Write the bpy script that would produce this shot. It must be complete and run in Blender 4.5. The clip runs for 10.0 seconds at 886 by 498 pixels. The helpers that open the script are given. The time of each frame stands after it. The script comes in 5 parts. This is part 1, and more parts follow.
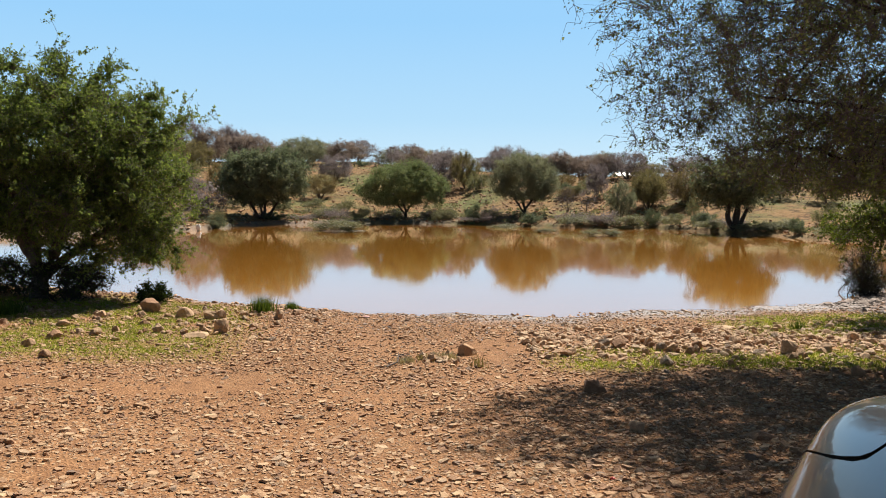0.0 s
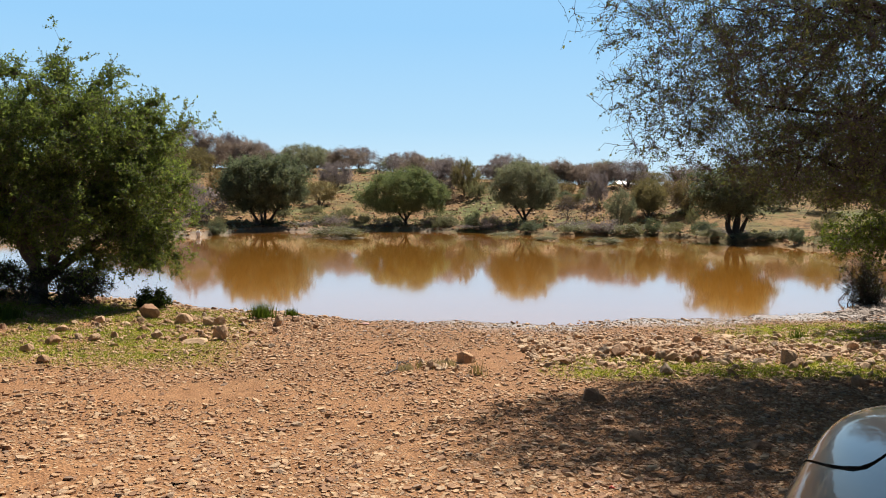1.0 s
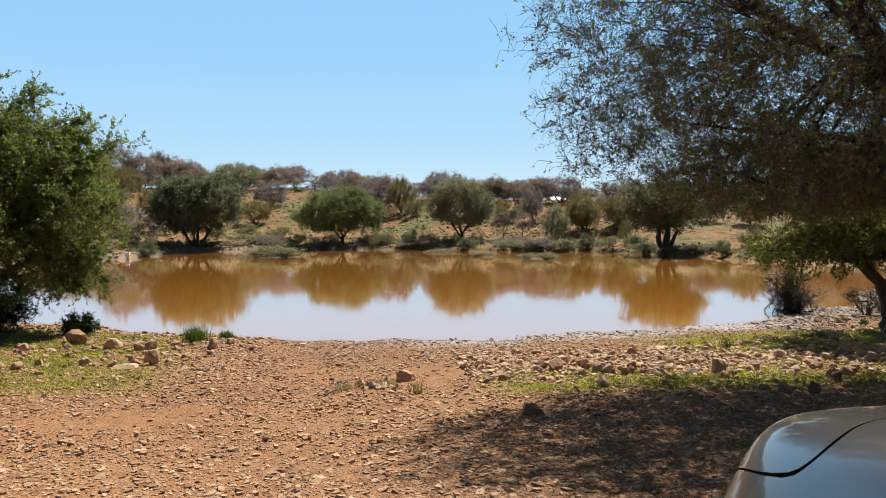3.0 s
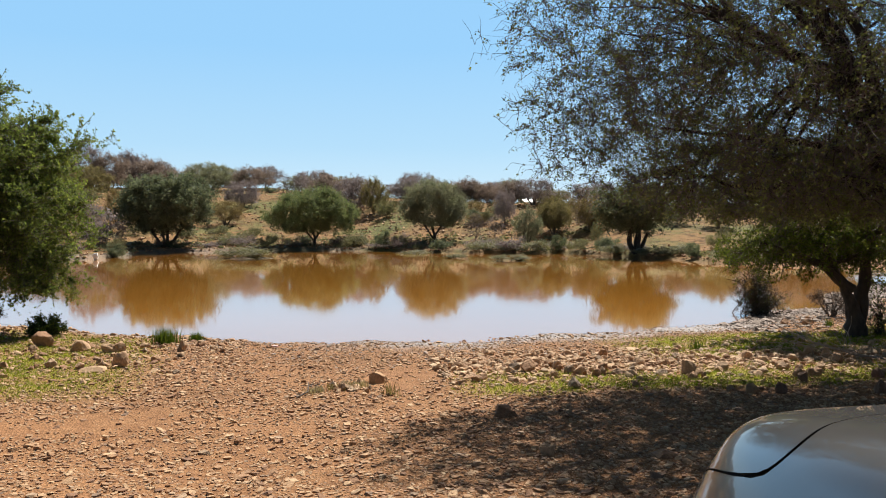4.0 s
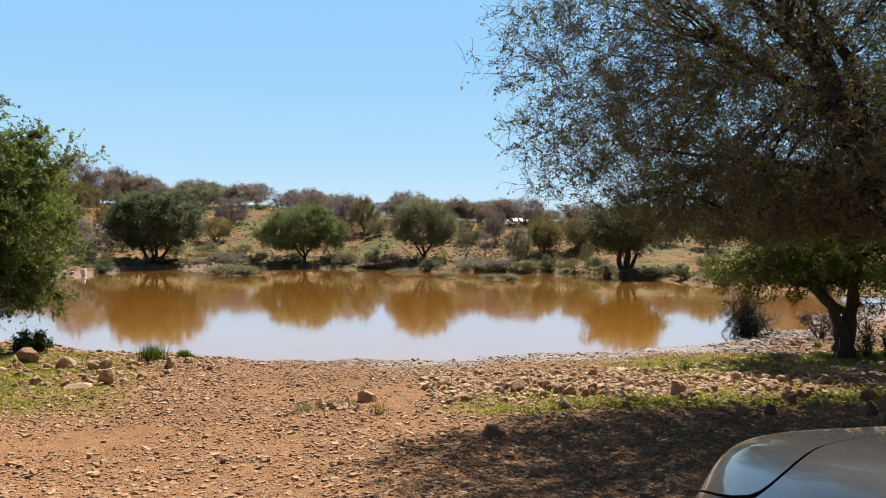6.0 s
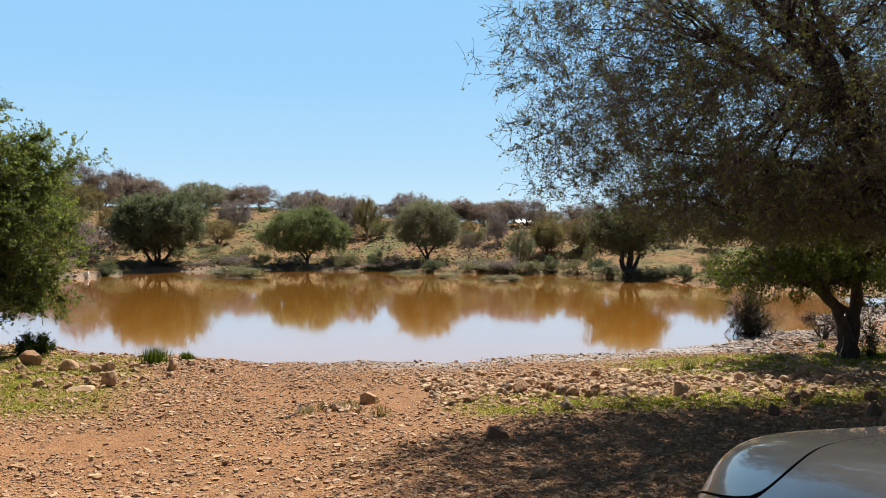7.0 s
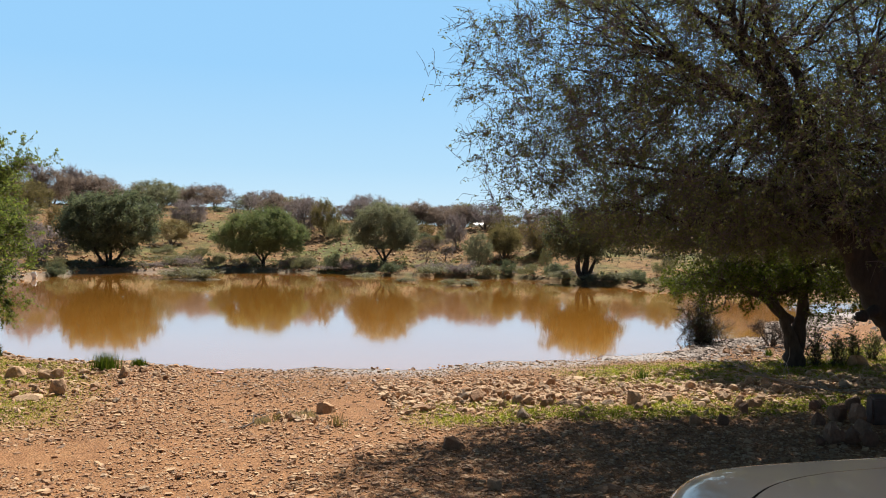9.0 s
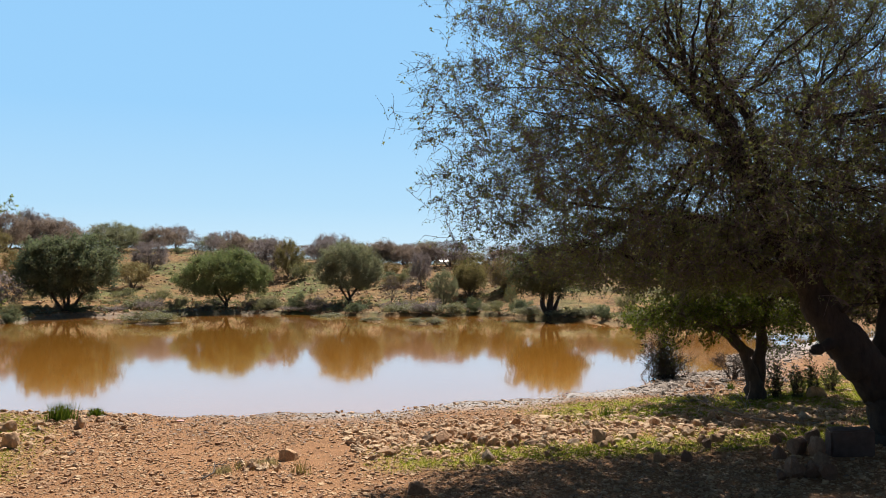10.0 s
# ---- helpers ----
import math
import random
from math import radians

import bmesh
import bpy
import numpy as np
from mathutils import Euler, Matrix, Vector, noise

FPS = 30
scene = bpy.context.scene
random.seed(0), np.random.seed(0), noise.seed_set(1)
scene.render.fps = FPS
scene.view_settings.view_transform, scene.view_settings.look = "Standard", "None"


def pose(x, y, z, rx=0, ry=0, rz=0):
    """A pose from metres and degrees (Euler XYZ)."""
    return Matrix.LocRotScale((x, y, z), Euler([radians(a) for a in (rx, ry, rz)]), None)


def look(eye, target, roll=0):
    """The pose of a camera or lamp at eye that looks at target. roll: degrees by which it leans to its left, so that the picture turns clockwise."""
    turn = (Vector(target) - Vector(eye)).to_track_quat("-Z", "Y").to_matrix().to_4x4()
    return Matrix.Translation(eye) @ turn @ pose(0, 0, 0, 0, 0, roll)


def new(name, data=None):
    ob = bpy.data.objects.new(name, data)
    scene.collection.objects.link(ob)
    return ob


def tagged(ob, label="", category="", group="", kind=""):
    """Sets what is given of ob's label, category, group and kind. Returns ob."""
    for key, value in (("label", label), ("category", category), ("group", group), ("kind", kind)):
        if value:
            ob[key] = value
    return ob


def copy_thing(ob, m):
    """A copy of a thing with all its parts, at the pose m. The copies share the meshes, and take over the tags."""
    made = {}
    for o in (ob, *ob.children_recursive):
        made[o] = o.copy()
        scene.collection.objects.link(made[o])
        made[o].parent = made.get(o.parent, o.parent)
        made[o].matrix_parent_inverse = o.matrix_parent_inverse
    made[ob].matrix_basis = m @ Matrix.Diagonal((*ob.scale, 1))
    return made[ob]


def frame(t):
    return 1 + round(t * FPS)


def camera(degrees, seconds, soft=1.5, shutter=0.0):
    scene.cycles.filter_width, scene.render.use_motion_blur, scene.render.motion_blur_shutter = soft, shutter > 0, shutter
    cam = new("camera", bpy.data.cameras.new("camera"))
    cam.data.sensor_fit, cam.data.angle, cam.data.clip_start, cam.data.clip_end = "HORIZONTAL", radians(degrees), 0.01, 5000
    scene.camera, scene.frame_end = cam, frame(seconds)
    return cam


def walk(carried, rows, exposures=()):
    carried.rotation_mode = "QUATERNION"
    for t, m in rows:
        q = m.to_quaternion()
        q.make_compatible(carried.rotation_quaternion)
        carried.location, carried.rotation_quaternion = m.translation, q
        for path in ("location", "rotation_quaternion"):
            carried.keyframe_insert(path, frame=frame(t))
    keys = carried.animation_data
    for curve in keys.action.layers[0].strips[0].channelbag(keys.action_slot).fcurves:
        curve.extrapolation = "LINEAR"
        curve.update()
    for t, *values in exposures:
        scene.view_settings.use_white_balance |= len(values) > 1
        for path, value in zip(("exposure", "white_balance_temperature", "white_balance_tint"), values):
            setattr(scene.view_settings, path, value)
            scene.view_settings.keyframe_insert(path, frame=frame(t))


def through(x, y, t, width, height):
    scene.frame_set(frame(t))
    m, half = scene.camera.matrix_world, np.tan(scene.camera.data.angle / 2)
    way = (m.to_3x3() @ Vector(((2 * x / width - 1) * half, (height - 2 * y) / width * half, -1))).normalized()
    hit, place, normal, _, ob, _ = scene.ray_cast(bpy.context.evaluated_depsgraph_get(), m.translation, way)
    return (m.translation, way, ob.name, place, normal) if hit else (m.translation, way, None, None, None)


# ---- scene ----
cam = camera(59.4, 10.0, 1.0)
PATH = [
    (0, (-0.001, -0.027, 2.093), (-0.001, 1.966, 1.926), 0.0),
    (0.5, (-0.005, -0.03, 2.095), (0.007, 1.963, 1.932), 0.1),
    (1, (0.001, -0.022, 2.091), (0.001, 1.973, 1.943), 0.3),
    (1.5, (-0.004, -0.033, 2.094), (-0.006, 1.962, 1.943), 0.2),
    (2, (-0.002, -0.029, 2.099), (0.033, 1.967, 1.973), -0.8),
    (2.5, (0.003, -0.019, 2.095), (0.104, 1.976, 1.988), -0.7),
    (4, (-0.006, -0.028, 2.1), (0.225, 1.956, 2.0), -0.1),
    (4.5, (-0.011, -0.033, 2.104), (0.238, 1.95, 2.016), 0.3),
    (5, (-0.009, -0.03, 2.099), (0.247, 1.952, 2.02), 0.3),
    (5.5, (-0.011, -0.024, 2.099), (0.248, 1.958, 2.04), 0.5),
    (7, (0.005, -0.01, 2.094), (0.254, 1.974, 2.046), 0.2),
    (7.5, (-0.012, -0.008, 2.099), (0.243, 1.975, 2.065), 0.0),
    (8, (-0.01, -0.011, 2.1), (0.245, 1.972, 2.092), -0.7),
    (8.5, (-0.009, -0.012, 2.13), (0.242, 1.972, 2.111), -0.5),
    (9, (-0.01, -0.034, 2.186), (0.347, 1.934, 2.143), 0.9),
    (9.5, (0.014, -0.042, 2.236), (0.386, 1.923, 2.248), -1.5),
    (10, (0.025, -0.063, 2.239), (0.468, 1.887, 2.292), -0.1),
]
walk(cam, [(t, look(eye, target, roll)) for t, eye, target, roll in PATH])

# ---- sun and sky ----
SUN = Vector((0.44, 0.80, 1.15)).normalized()  # the way to the sun
world = bpy.data.worlds.new("sky")
scene.world = world
world.use_nodes = True
sky = world.node_tree.nodes.new("ShaderNodeTexSky")
sky.sky_type = "NISHITA"
sky.sun_disc = False
sky.sun_elevation = math.asin(SUN.z)
sky.sun_rotation = math.atan2(SUN.x, SUN.y)
sky.air_density, sky.dust_density, sky.ozone_density = 0.45, 1.0, 1.0
world.node_tree.nodes["Background"].inputs["Strength"].default_value = 0.016
tree_of_nodes = world.node_tree
veil = tree_of_nodes.nodes.new("ShaderNodeMix")  # thin haze, paler towards the horizon and gone overhead
veil.data_type = "RGBA"
height = tree_of_nodes.nodes.new("ShaderNodeSeparateXYZ")
thin = tree_of_nodes.nodes.new("ShaderNodeValToRGB")
for at, v in ((0.37, 0.84), (0.5, 0.0)):
    thin.color_ramp.elements.new(at).color = (v, v, v, 1)
thin.color_ramp.elements[0].color, thin.color_ramp.elements[-1].color = (0.85, 0.85, 0.85, 1), (0, 0, 0, 1)
tone = tree_of_nodes.nodes.new("ShaderNodeValToRGB")
for at, c in ((0.08, (0.45, 0.715, 0.935)), (0.2, (0.325, 0.63, 0.95))):
    tone.color_ramp.elements.new(at).color = (*c, 1)
tone.color_ramp.elements[0].color, tone.color_ramp.elements[-1].color = (0.64, 0.83, 0.94, 1), (0.18, 0.48, 0.92, 1)
level = tree_of_nodes.nodes.new("ShaderNodeMix")
level.data_type, level.blend_type = "RGBA", "MULTIPLY"
level.inputs[0].default_value, level.inputs[7].default_value = 1.0, (42.5, 42.5, 42.5, 1)
tree_of_nodes.links.new(tree_of_nodes.nodes.new("ShaderNodeTexCoord").outputs["Generated"], height.inputs[0])
tree_of_nodes.links.new(height.outputs["Z"], thin.inputs[0])
tree_of_nodes.links.new(height.outputs["Z"], tone.inputs[0])
tree_of_nodes.links.new(tone.outputs["Color"], level.inputs[6])
side = tree_of_nodes.nodes.new("ShaderNodeMapRange")  # the haze glows on the sun's side of the sky
for i, v in enumerate((-0.3, 0.5, 0.26, 1.0)):
    side.inputs[i + 1].default_value = v
share = tree_of_nodes.nodes.new("ShaderNodeMath")
share.operation = "MULTIPLY"
tree_of_nodes.links.new(height.outputs["Y"], side.inputs[0])
tree_of_nodes.links.new(side.outputs[0], share.inputs[0])
tree_of_nodes.links.new(thin.outputs[0], share.inputs[1])
tree_of_nodes.links.new(share.outputs[0], veil.inputs[0])
tree_of_nodes.links.new(sky.outputs["Color"], veil.inputs[6])
tree_of_nodes.links.new(level.outputs[2], veil.inputs[7])
tree_of_nodes.links.new(veil.outputs[2], tree_of_nodes.nodes["Background"].inputs["Color"])
sun = new("sun", bpy.data.lights.new("sun", "SUN"))
sun.data.energy, sun.data.angle, sun.data.color = 5.0, radians(0.53), (1.0, 0.925, 0.825)
sun.matrix_world = look(SUN * 60, (0, 0, 0))
scene.view_settings.exposure = 0.81


# ---- materials ----
def material(name):
    m = bpy.data.materials.new(name)
    m.use_nodes = True
    t = m.node_tree
    return m, t, t.nodes["Principled BSDF"]


def node(t, kind, **values):
    n = t.nodes.new(kind)
    for key, v in values.items():
        if key == "op":
            n.operation = v
        elif key == "mode":
            n.data_type = v
        else:
            n.inputs[key.replace("_", " ")].default_value = v
    return n


def ramp(t, fac, stops):
    r = t.nodes.new("ShaderNodeValToRGB")
    while len(r.color_ramp.elements) < len(stops):
        r.color_ramp.elements.new(0.5)
    for e, (p, c) in zip(r.color_ramp.elements, stops):
        e.position, e.color = p, (*c, 1)
    t.links.new(fac, r.inputs["Fac"])
    return r.outputs["Color"]


def mix(t, fac, a, b, blend="MIX"):
    n = t.nodes.new("ShaderNodeMix")
    n.data_type, n.blend_type = "RGBA", blend
    for socket, v in ((n.inputs[0], fac), (n.inputs[6], a), (n.inputs[7], b)):
        if isinstance(v, (int, float)):
            socket.default_value = v
        elif isinstance(v, tuple):
            socket.default_value = (*v, 1)
        else:
            t.links.new(v, socket)
    return n.outputs[2]


def noise_of(t, scale, detail=4, rough=0.6, stretch=None):
    co = t.nodes.new("ShaderNodeTexCoord").outputs["Object"]
    if stretch:
        mp = node(t, "ShaderNodeMapping", Scale=stretch)
        t.links.new(co, mp.inputs["Vector"])
        co = mp.outputs["Vector"]
    n = node(t, "ShaderNodeTexNoise", Scale=scale, Detail=detail, Roughness=rough)
    t.links.new(co, n.inputs["Vector"])
    return n.outputs["Fac"]


def bump(t, bsdf, height, strength, distance):
    b = node(t, "ShaderNodeBump", Strength=strength, Distance=distance)
    t.links.new(height, b.inputs["Height"])
    t.links.new(b.outputs["Normal"], bsdf.inputs["Normal"])


def leaf_material(name, stops, glow=0.45, rough=0.65, through=(1.25, 1.2, 0.55)):
    """Leaf green that varies from leaf to leaf, with light passing through."""
    m, t, p = material(name)
    island = t.nodes.new("ShaderNodeNewGeometry").outputs["Random Per Island"]
    c = ramp(t, island, stops)
    big = ramp(t, noise_of(t, 1.1, 2), [(0.3, (0.65, 0.65, 0.65)), (0.7, (1.2, 1.2, 1.15))])
    c = mix(t, 1.0, c, big, "MULTIPLY")
    t.links.new(c, p.inputs["Base Color"])
    p.inputs["Roughness"].default_value = rough
    p.inputs["Specular IOR Level"].default_value = 0.12
    tr = t.nodes.new("ShaderNodeBsdfTranslucent")
    t.links.new(mix(t, 1.0, c, through, "MULTIPLY"), tr.inputs["Color"])
    ms = t.nodes.new("ShaderNodeMixShader")
    ms.inputs[0].default_value = glow
    t.links.new(p.outputs[0], ms.inputs[1])
    t.links.new(tr.outputs[0], ms.inputs[2])
    t.links.new(ms.outputs[0], t.nodes["Material Output"].inputs["Surface"])
    return m


def bark_material(name, dark, light, scale=14):
    m, t, p = material(name)
    f = noise_of(t, scale, 6, 0.7, (1, 1, 0.3))
    t.links.new(ramp(t, f, [(0.3, dark), (0.72, light)]), p.inputs["Base Color"])
    p.inputs["Roughness"].default_value = 0.9
    bump(t, p, f, 0.7, 0.03)
    return m


def stone_material(name, stops, per_island=False):
    m, t, p = material(name)
    if per_island:
        r = t.nodes.new("ShaderNodeNewGeometry").outputs["Random Per Island"]
    else:
        r = t.nodes.new("ShaderNodeObjectInfo").outputs["Random"]
    c = ramp(t, r, stops)
    f = noise_of(t, 18 if per_island else 9, 6, 0.7)
    c = mix(t, 1.0, c, ramp(t, f, [(0.25, (0.62, 0.58, 0.55)), (0.75, (1.22, 1.2, 1.16))]), "MULTIPLY")
    t.links.new(c, p.inputs["Base Color"])
    p.inputs["Roughness"].default_value = 0.88
    bump(t, p, f, 0.6, 0.02)
    return m


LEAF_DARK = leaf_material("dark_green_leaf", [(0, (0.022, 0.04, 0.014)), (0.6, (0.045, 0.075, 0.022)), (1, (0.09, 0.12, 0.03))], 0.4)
# far-shore leaf, its colour lifted to stand for the haze of distance
LEAF_BANK = leaf_material("hazed_dark_leaf", [(0, (0.115, 0.138, 0.1)), (0.6, (0.144, 0.17, 0.12)), (1, (0.185, 0.21, 0.145))], 0.45, through=(1.12, 1.15, 0.85))
LEAF_GREEN = leaf_material("fresh_green_leaf", [(0, (0.05, 0.076, 0.021)), (0.5, (0.094, 0.134, 0.036)), (1, (0.16, 0.19, 0.054))], 0.48)
LEAF_LEFT = leaf_material("glossy_green_leaf", [(0, (0.095, 0.132, 0.056)), (0.5, (0.145, 0.198, 0.076)), (1, (0.215, 0.265, 0.094))], 0.55, through=(1.2, 1.2, 0.6))
LEAF_SPARSE = leaf_material("sparse_grey_green_leaf", [(0, (0.115, 0.134, 0.064)), (0.7, (0.182, 0.206, 0.094)), (1, (0.28, 0.295, 0.142))], 0.28, through=(1.1, 1.15, 0.65))
# mid, grey-green, olive, brown and grey leaf: distance haze put into the colour
LEAF_MID = leaf_material("mid_green_leaf", [(0, (0.142, 0.182, 0.102)), (0.6, (0.18, 0.222, 0.124)), (1, (0.235, 0.26, 0.145))], 0.45, through=(1.1, 1.12, 0.75))
LEAF_HAZED = leaf_material("hazed_grey_green_leaf", [(0, (0.165, 0.18, 0.13)), (0.6, (0.24, 0.255, 0.185)), (1, (0.32, 0.325, 0.24))], 0.4, through=(1.1, 1.1, 0.85))
LEAF_OLIVE = leaf_material("olive_leaf", [(0, (0.15, 0.138, 0.08)), (0.6, (0.22, 0.2, 0.112)), (1, (0.3, 0.265, 0.145))], 0.45, through=(1.12, 1.05, 0.75))
LEAF_YELLOW = leaf_material("yellow_olive_leaf", [(0, (0.17, 0.14, 0.075)), (0.6, (0.25, 0.205, 0.105)), (1, (0.33, 0.27, 0.14))], 0.4, through=(1.12, 1.02, 0.75))
LEAF_BROWN = leaf_material("dry_brown_leaf", [(0, (0.2, 0.164, 0.142)), (0.6, (0.255, 0.213, 0.188)), (1, (0.315, 0.265, 0.236))], 0.5, through=(1.08, 1.0, 0.95))
LEAF_GREY = leaf_material("dry_grey_leaf", [(0, (0.185, 0.16, 0.163)), (0.6, (0.245, 0.216, 0.218)), (1, (0.31, 0.275, 0.275))], 0.5, through=(1.05, 1.0, 1.0))
LEAF_SAGE = leaf_material("sage_leaf", [(0, (0.13, 0.138, 0.11)), (0.6, (0.21, 0.218, 0.175)), (1, (0.3, 0.305, 0.245))], 0.35)
GRASS = leaf_material("grass_blade", [(0, (0.11, 0.15, 0.02)), (0.6, (0.22, 0.27, 0.035)), (1, (0.38, 0.37, 0.09))], 0.5)
GRASS_GREY = leaf_material("withered_grass_blade", [(0, (0.28, 0.235, 0.2)), (1, (0.5, 0.43, 0.37))], 0.3)
GRASS_TALL = leaf_material("tall_grass_blade", [(0, (0.035, 0.065, 0.012)), (0.6, (0.07, 0.115, 0.02)), (1, (0.15, 0.18, 0.04))], 0.4)
GRASS_DRY = leaf_material("dry_grass_blade", [(0, (0.16, 0.13, 0.07)), (1, (0.34, 0.28, 0.16))], 0.3)
BARK = bark_material("grey_brown_bark", (0.05, 0.038, 0.03), (0.17, 0.135, 0.105))
BARK_DARK = bark_material("dark_bark", (0.03, 0.022, 0.018), (0.09, 0.068, 0.054))
TWIG = bark_material("twig_bark", (0.062, 0.051, 0.046), (0.17, 0.14, 0.122), 30)
BARK_BLACK = bark_material("blackish_bark", (0.018, 0.014, 0.012), (0.06, 0.045, 0.036))
TWIG_PALE = bark_material("bleached_wood", (0.2, 0.165, 0.14), (0.42, 0.36, 0.31), 30)
TWIG_GREY = bark_material("grey_thorn_twig", (0.08, 0.063, 0.065), (0.19, 0.157, 0.157), 30)
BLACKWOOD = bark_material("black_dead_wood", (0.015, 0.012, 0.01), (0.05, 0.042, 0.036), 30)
DEADWOOD = bark_material("dead_wood", (0.04, 0.033, 0.03), (0.15, 0.125, 0.105), 30)
STONE = stone_material("ochre_stone", [(0, (0.285, 0.155, 0.085)), (0.35, (0.375, 0.23, 0.13)), (0.75, (0.49, 0.335, 0.205)), (1, (0.35, 0.24, 0.15))])
STONE_GREY = stone_material("grey_stone", [(0, (0.27, 0.195, 0.135)), (1, (0.38, 0.295, 0.215))])
STONE_PALE = stone_material("pale_ochre_stone", [(0, (0.46, 0.285, 0.155)), (1, (0.6, 0.42, 0.25))])
# serves wet waterline stones, and stones darkened to stand for the tree's shade
STONE_DARK = stone_material("shaded_and_wet_stone", [(0, (0.18, 0.1, 0.065)), (1, (0.28, 0.165, 0.105))])
PEBBLE = stone_material("mixed_pebble", [(0, (0.225, 0.125, 0.074)), (0.15, (0.285, 0.158, 0.086)), (0.5, (0.39, 0.243, 0.135)), (0.85, (0.535, 0.372, 0.225)), (0.95, (0.39, 0.28, 0.185)), (1, (0.19, 0.125, 0.088))], True)
PEBBLE_TAN = stone_material("tan_cobble", [(0, (0.3, 0.18, 0.105)), (0.3, (0.43, 0.285, 0.17)), (0.7, (0.56, 0.4, 0.255)), (1, (0.4, 0.3, 0.205))], True)
PEBBLE_PALE = stone_material("pale_shore_pebble", [(0, (0.11, 0.085, 0.07)), (0.3, (0.27, 0.222, 0.192)), (0.7, (0.37, 0.315, 0.28)), (1, (0.23, 0.196, 0.172))], True)


def ground_material():
    m, t, p = material("earth")
    def attr(name):
        a = t.nodes.new("ShaderNodeAttribute")
        a.attribute_name = name
        return a.outputs["Fac"]
    coarse, fine, grit = noise_of(t, 0.55, 5), noise_of(t, 6, 6, 0.7), noise_of(t, 60, 4, 0.7)
    c = ramp(t, fine, [(0.25, (0.203, 0.0985, 0.046)), (0.55, (0.292, 0.154, 0.073)), (0.8, (0.367, 0.214, 0.108))])
    c = mix(t, 1.0, c, ramp(t, coarse, [(0.3, (0.8, 0.78, 0.75)), (0.7, (1.12, 1.1, 1.08))]), "MULTIPLY")
    c = mix(t, 1.0, c, ramp(t, grit, [(0.3, (0.72, 0.7, 0.68)), (0.65, (1.12, 1.12, 1.12))]), "MULTIPLY")
    # grit: every crumb has its own tint
    crumbs = node(t, "ShaderNodeTexVoronoi", Scale=55.0)
    t.links.new(t.nodes.new("ShaderNodeTexCoord").outputs["Object"], crumbs.inputs["Vector"])
    shade = t.nodes.new("ShaderNodeSeparateColor")
    t.links.new(crumbs.outputs["Color"], shade.inputs[0])
    c = mix(t, 1.0, c, ramp(t, shade.outputs[0], [(0.0, (0.74, 0.72, 0.7)), (0.55, (1.0, 1.0, 1.0)), (1.0, (1.2, 1.22, 1.25))]), "MULTIPLY")
    # the far hill: ochre soil with thin dry growth
    hillside = ramp(t, noise_of(t, 0.35, 6, 0.65), [(0.32, (0.25, 0.13, 0.052)), (0.5, (0.215, 0.128, 0.05)), (0.6, (0.14, 0.112, 0.036)), (0.72, (0.075, 0.095, 0.022))])
    specks = ramp(t, noise_of(t, 2.2, 5, 0.75), [(0.40, (0.42, 0.38, 0.32)), (0.52, (1.05, 1.05, 1.05))])
    turf = ramp(t, noise_of(t, 0.16, 3, 0.5), [(0.54, (0, 0, 0)), (0.62, (0.75, 0.75, 0.75))])
    hillside = mix(t, turf, hillside, (0.105, 0.125, 0.032))
    c = mix(t, attr("hill"), c, mix(t, 1.0, hillside, specks, "MULTIPLY"))
    # thin moss and seedlings between the stones
    moss = ramp(t, noise_of(t, 9, 5, 0.7), [(0.35, (0.29, 0.215, 0.055)), (0.6, (0.22, 0.225, 0.03))])
    c = mix(t, attr("green"), c, moss)
    mud = ramp(t, noise_of(t, 14, 5, 0.7), [(0.3, (0.165, 0.138, 0.124)), (0.6, (0.285, 0.25, 0.232))])
    c = mix(t, attr("mud"), c, mud)
    t.links.new(c, p.inputs["Base Color"])
    rough = node(t, "ShaderNodeMapRange")
    for i, v in enumerate((0.0, 1.0, 0.95, 0.5)):
        rough.inputs[i + 1].default_value = v
    t.links.new(attr("mud"), rough.inputs[0])
    t.links.new(rough.outputs[0], p.inputs["Roughness"])
    p.inputs["Specular IOR Level"].default_value = 0.25
    add = node(t, "ShaderNodeMath", op="ADD")
    t.links.new(fine, add.inputs[0])
    t.links.new(crumbs.outputs["Distance"], add.inputs[1])
    bump(t, p, add.outputs[0], 0.5, 0.03)
    return m


def water_material():
    m, t, p = material("muddy_water")
    silt = noise_of(t, 0.25, 3)
    t.links.new(ramp(t, silt, [(0.3, (0.5, 0.215, 0.03)), (0.7, (0.55, 0.242, 0.04))]), p.inputs["Base Color"])
    p.inputs["Roughness"].default_value = 0.05
    p.inputs["IOR"].default_value = 1.9
    p.inputs["Specular Tint"].default_value = (0.74, 0.95, 1.0, 1)
    p.inputs["Coat Weight"].default_value, p.inputs["Coat Roughness"].default_value = 1.0, 0.05
    bump(t, p, noise_of(t, 2.2, 3, 0.5, (1, 2.6, 1)), 0.02, 0.03)
    return m


def plain(name, colour, rough, metal=0.0, coat=0.0, spot=0.15, scale=20):
    m, t, p = material(name)
    f = noise_of(t, scale, 5, 0.65)
    lo, hi = tuple(c * (1 - spot) for c in colour), tuple(min(1, c * (1 + spot)) for c in colour)
    t.links.new(ramp(t, f, [(0.3, lo), (0.7, hi)]), p.inputs["Base Color"])
    p.inputs["Roughness"].default_value, p.inputs["Metallic"].default_value = rough, metal
    p.inputs["Coat Weight"].default_value = coat
    p.inputs["Coat Roughness"].default_value = 0.06
    return m


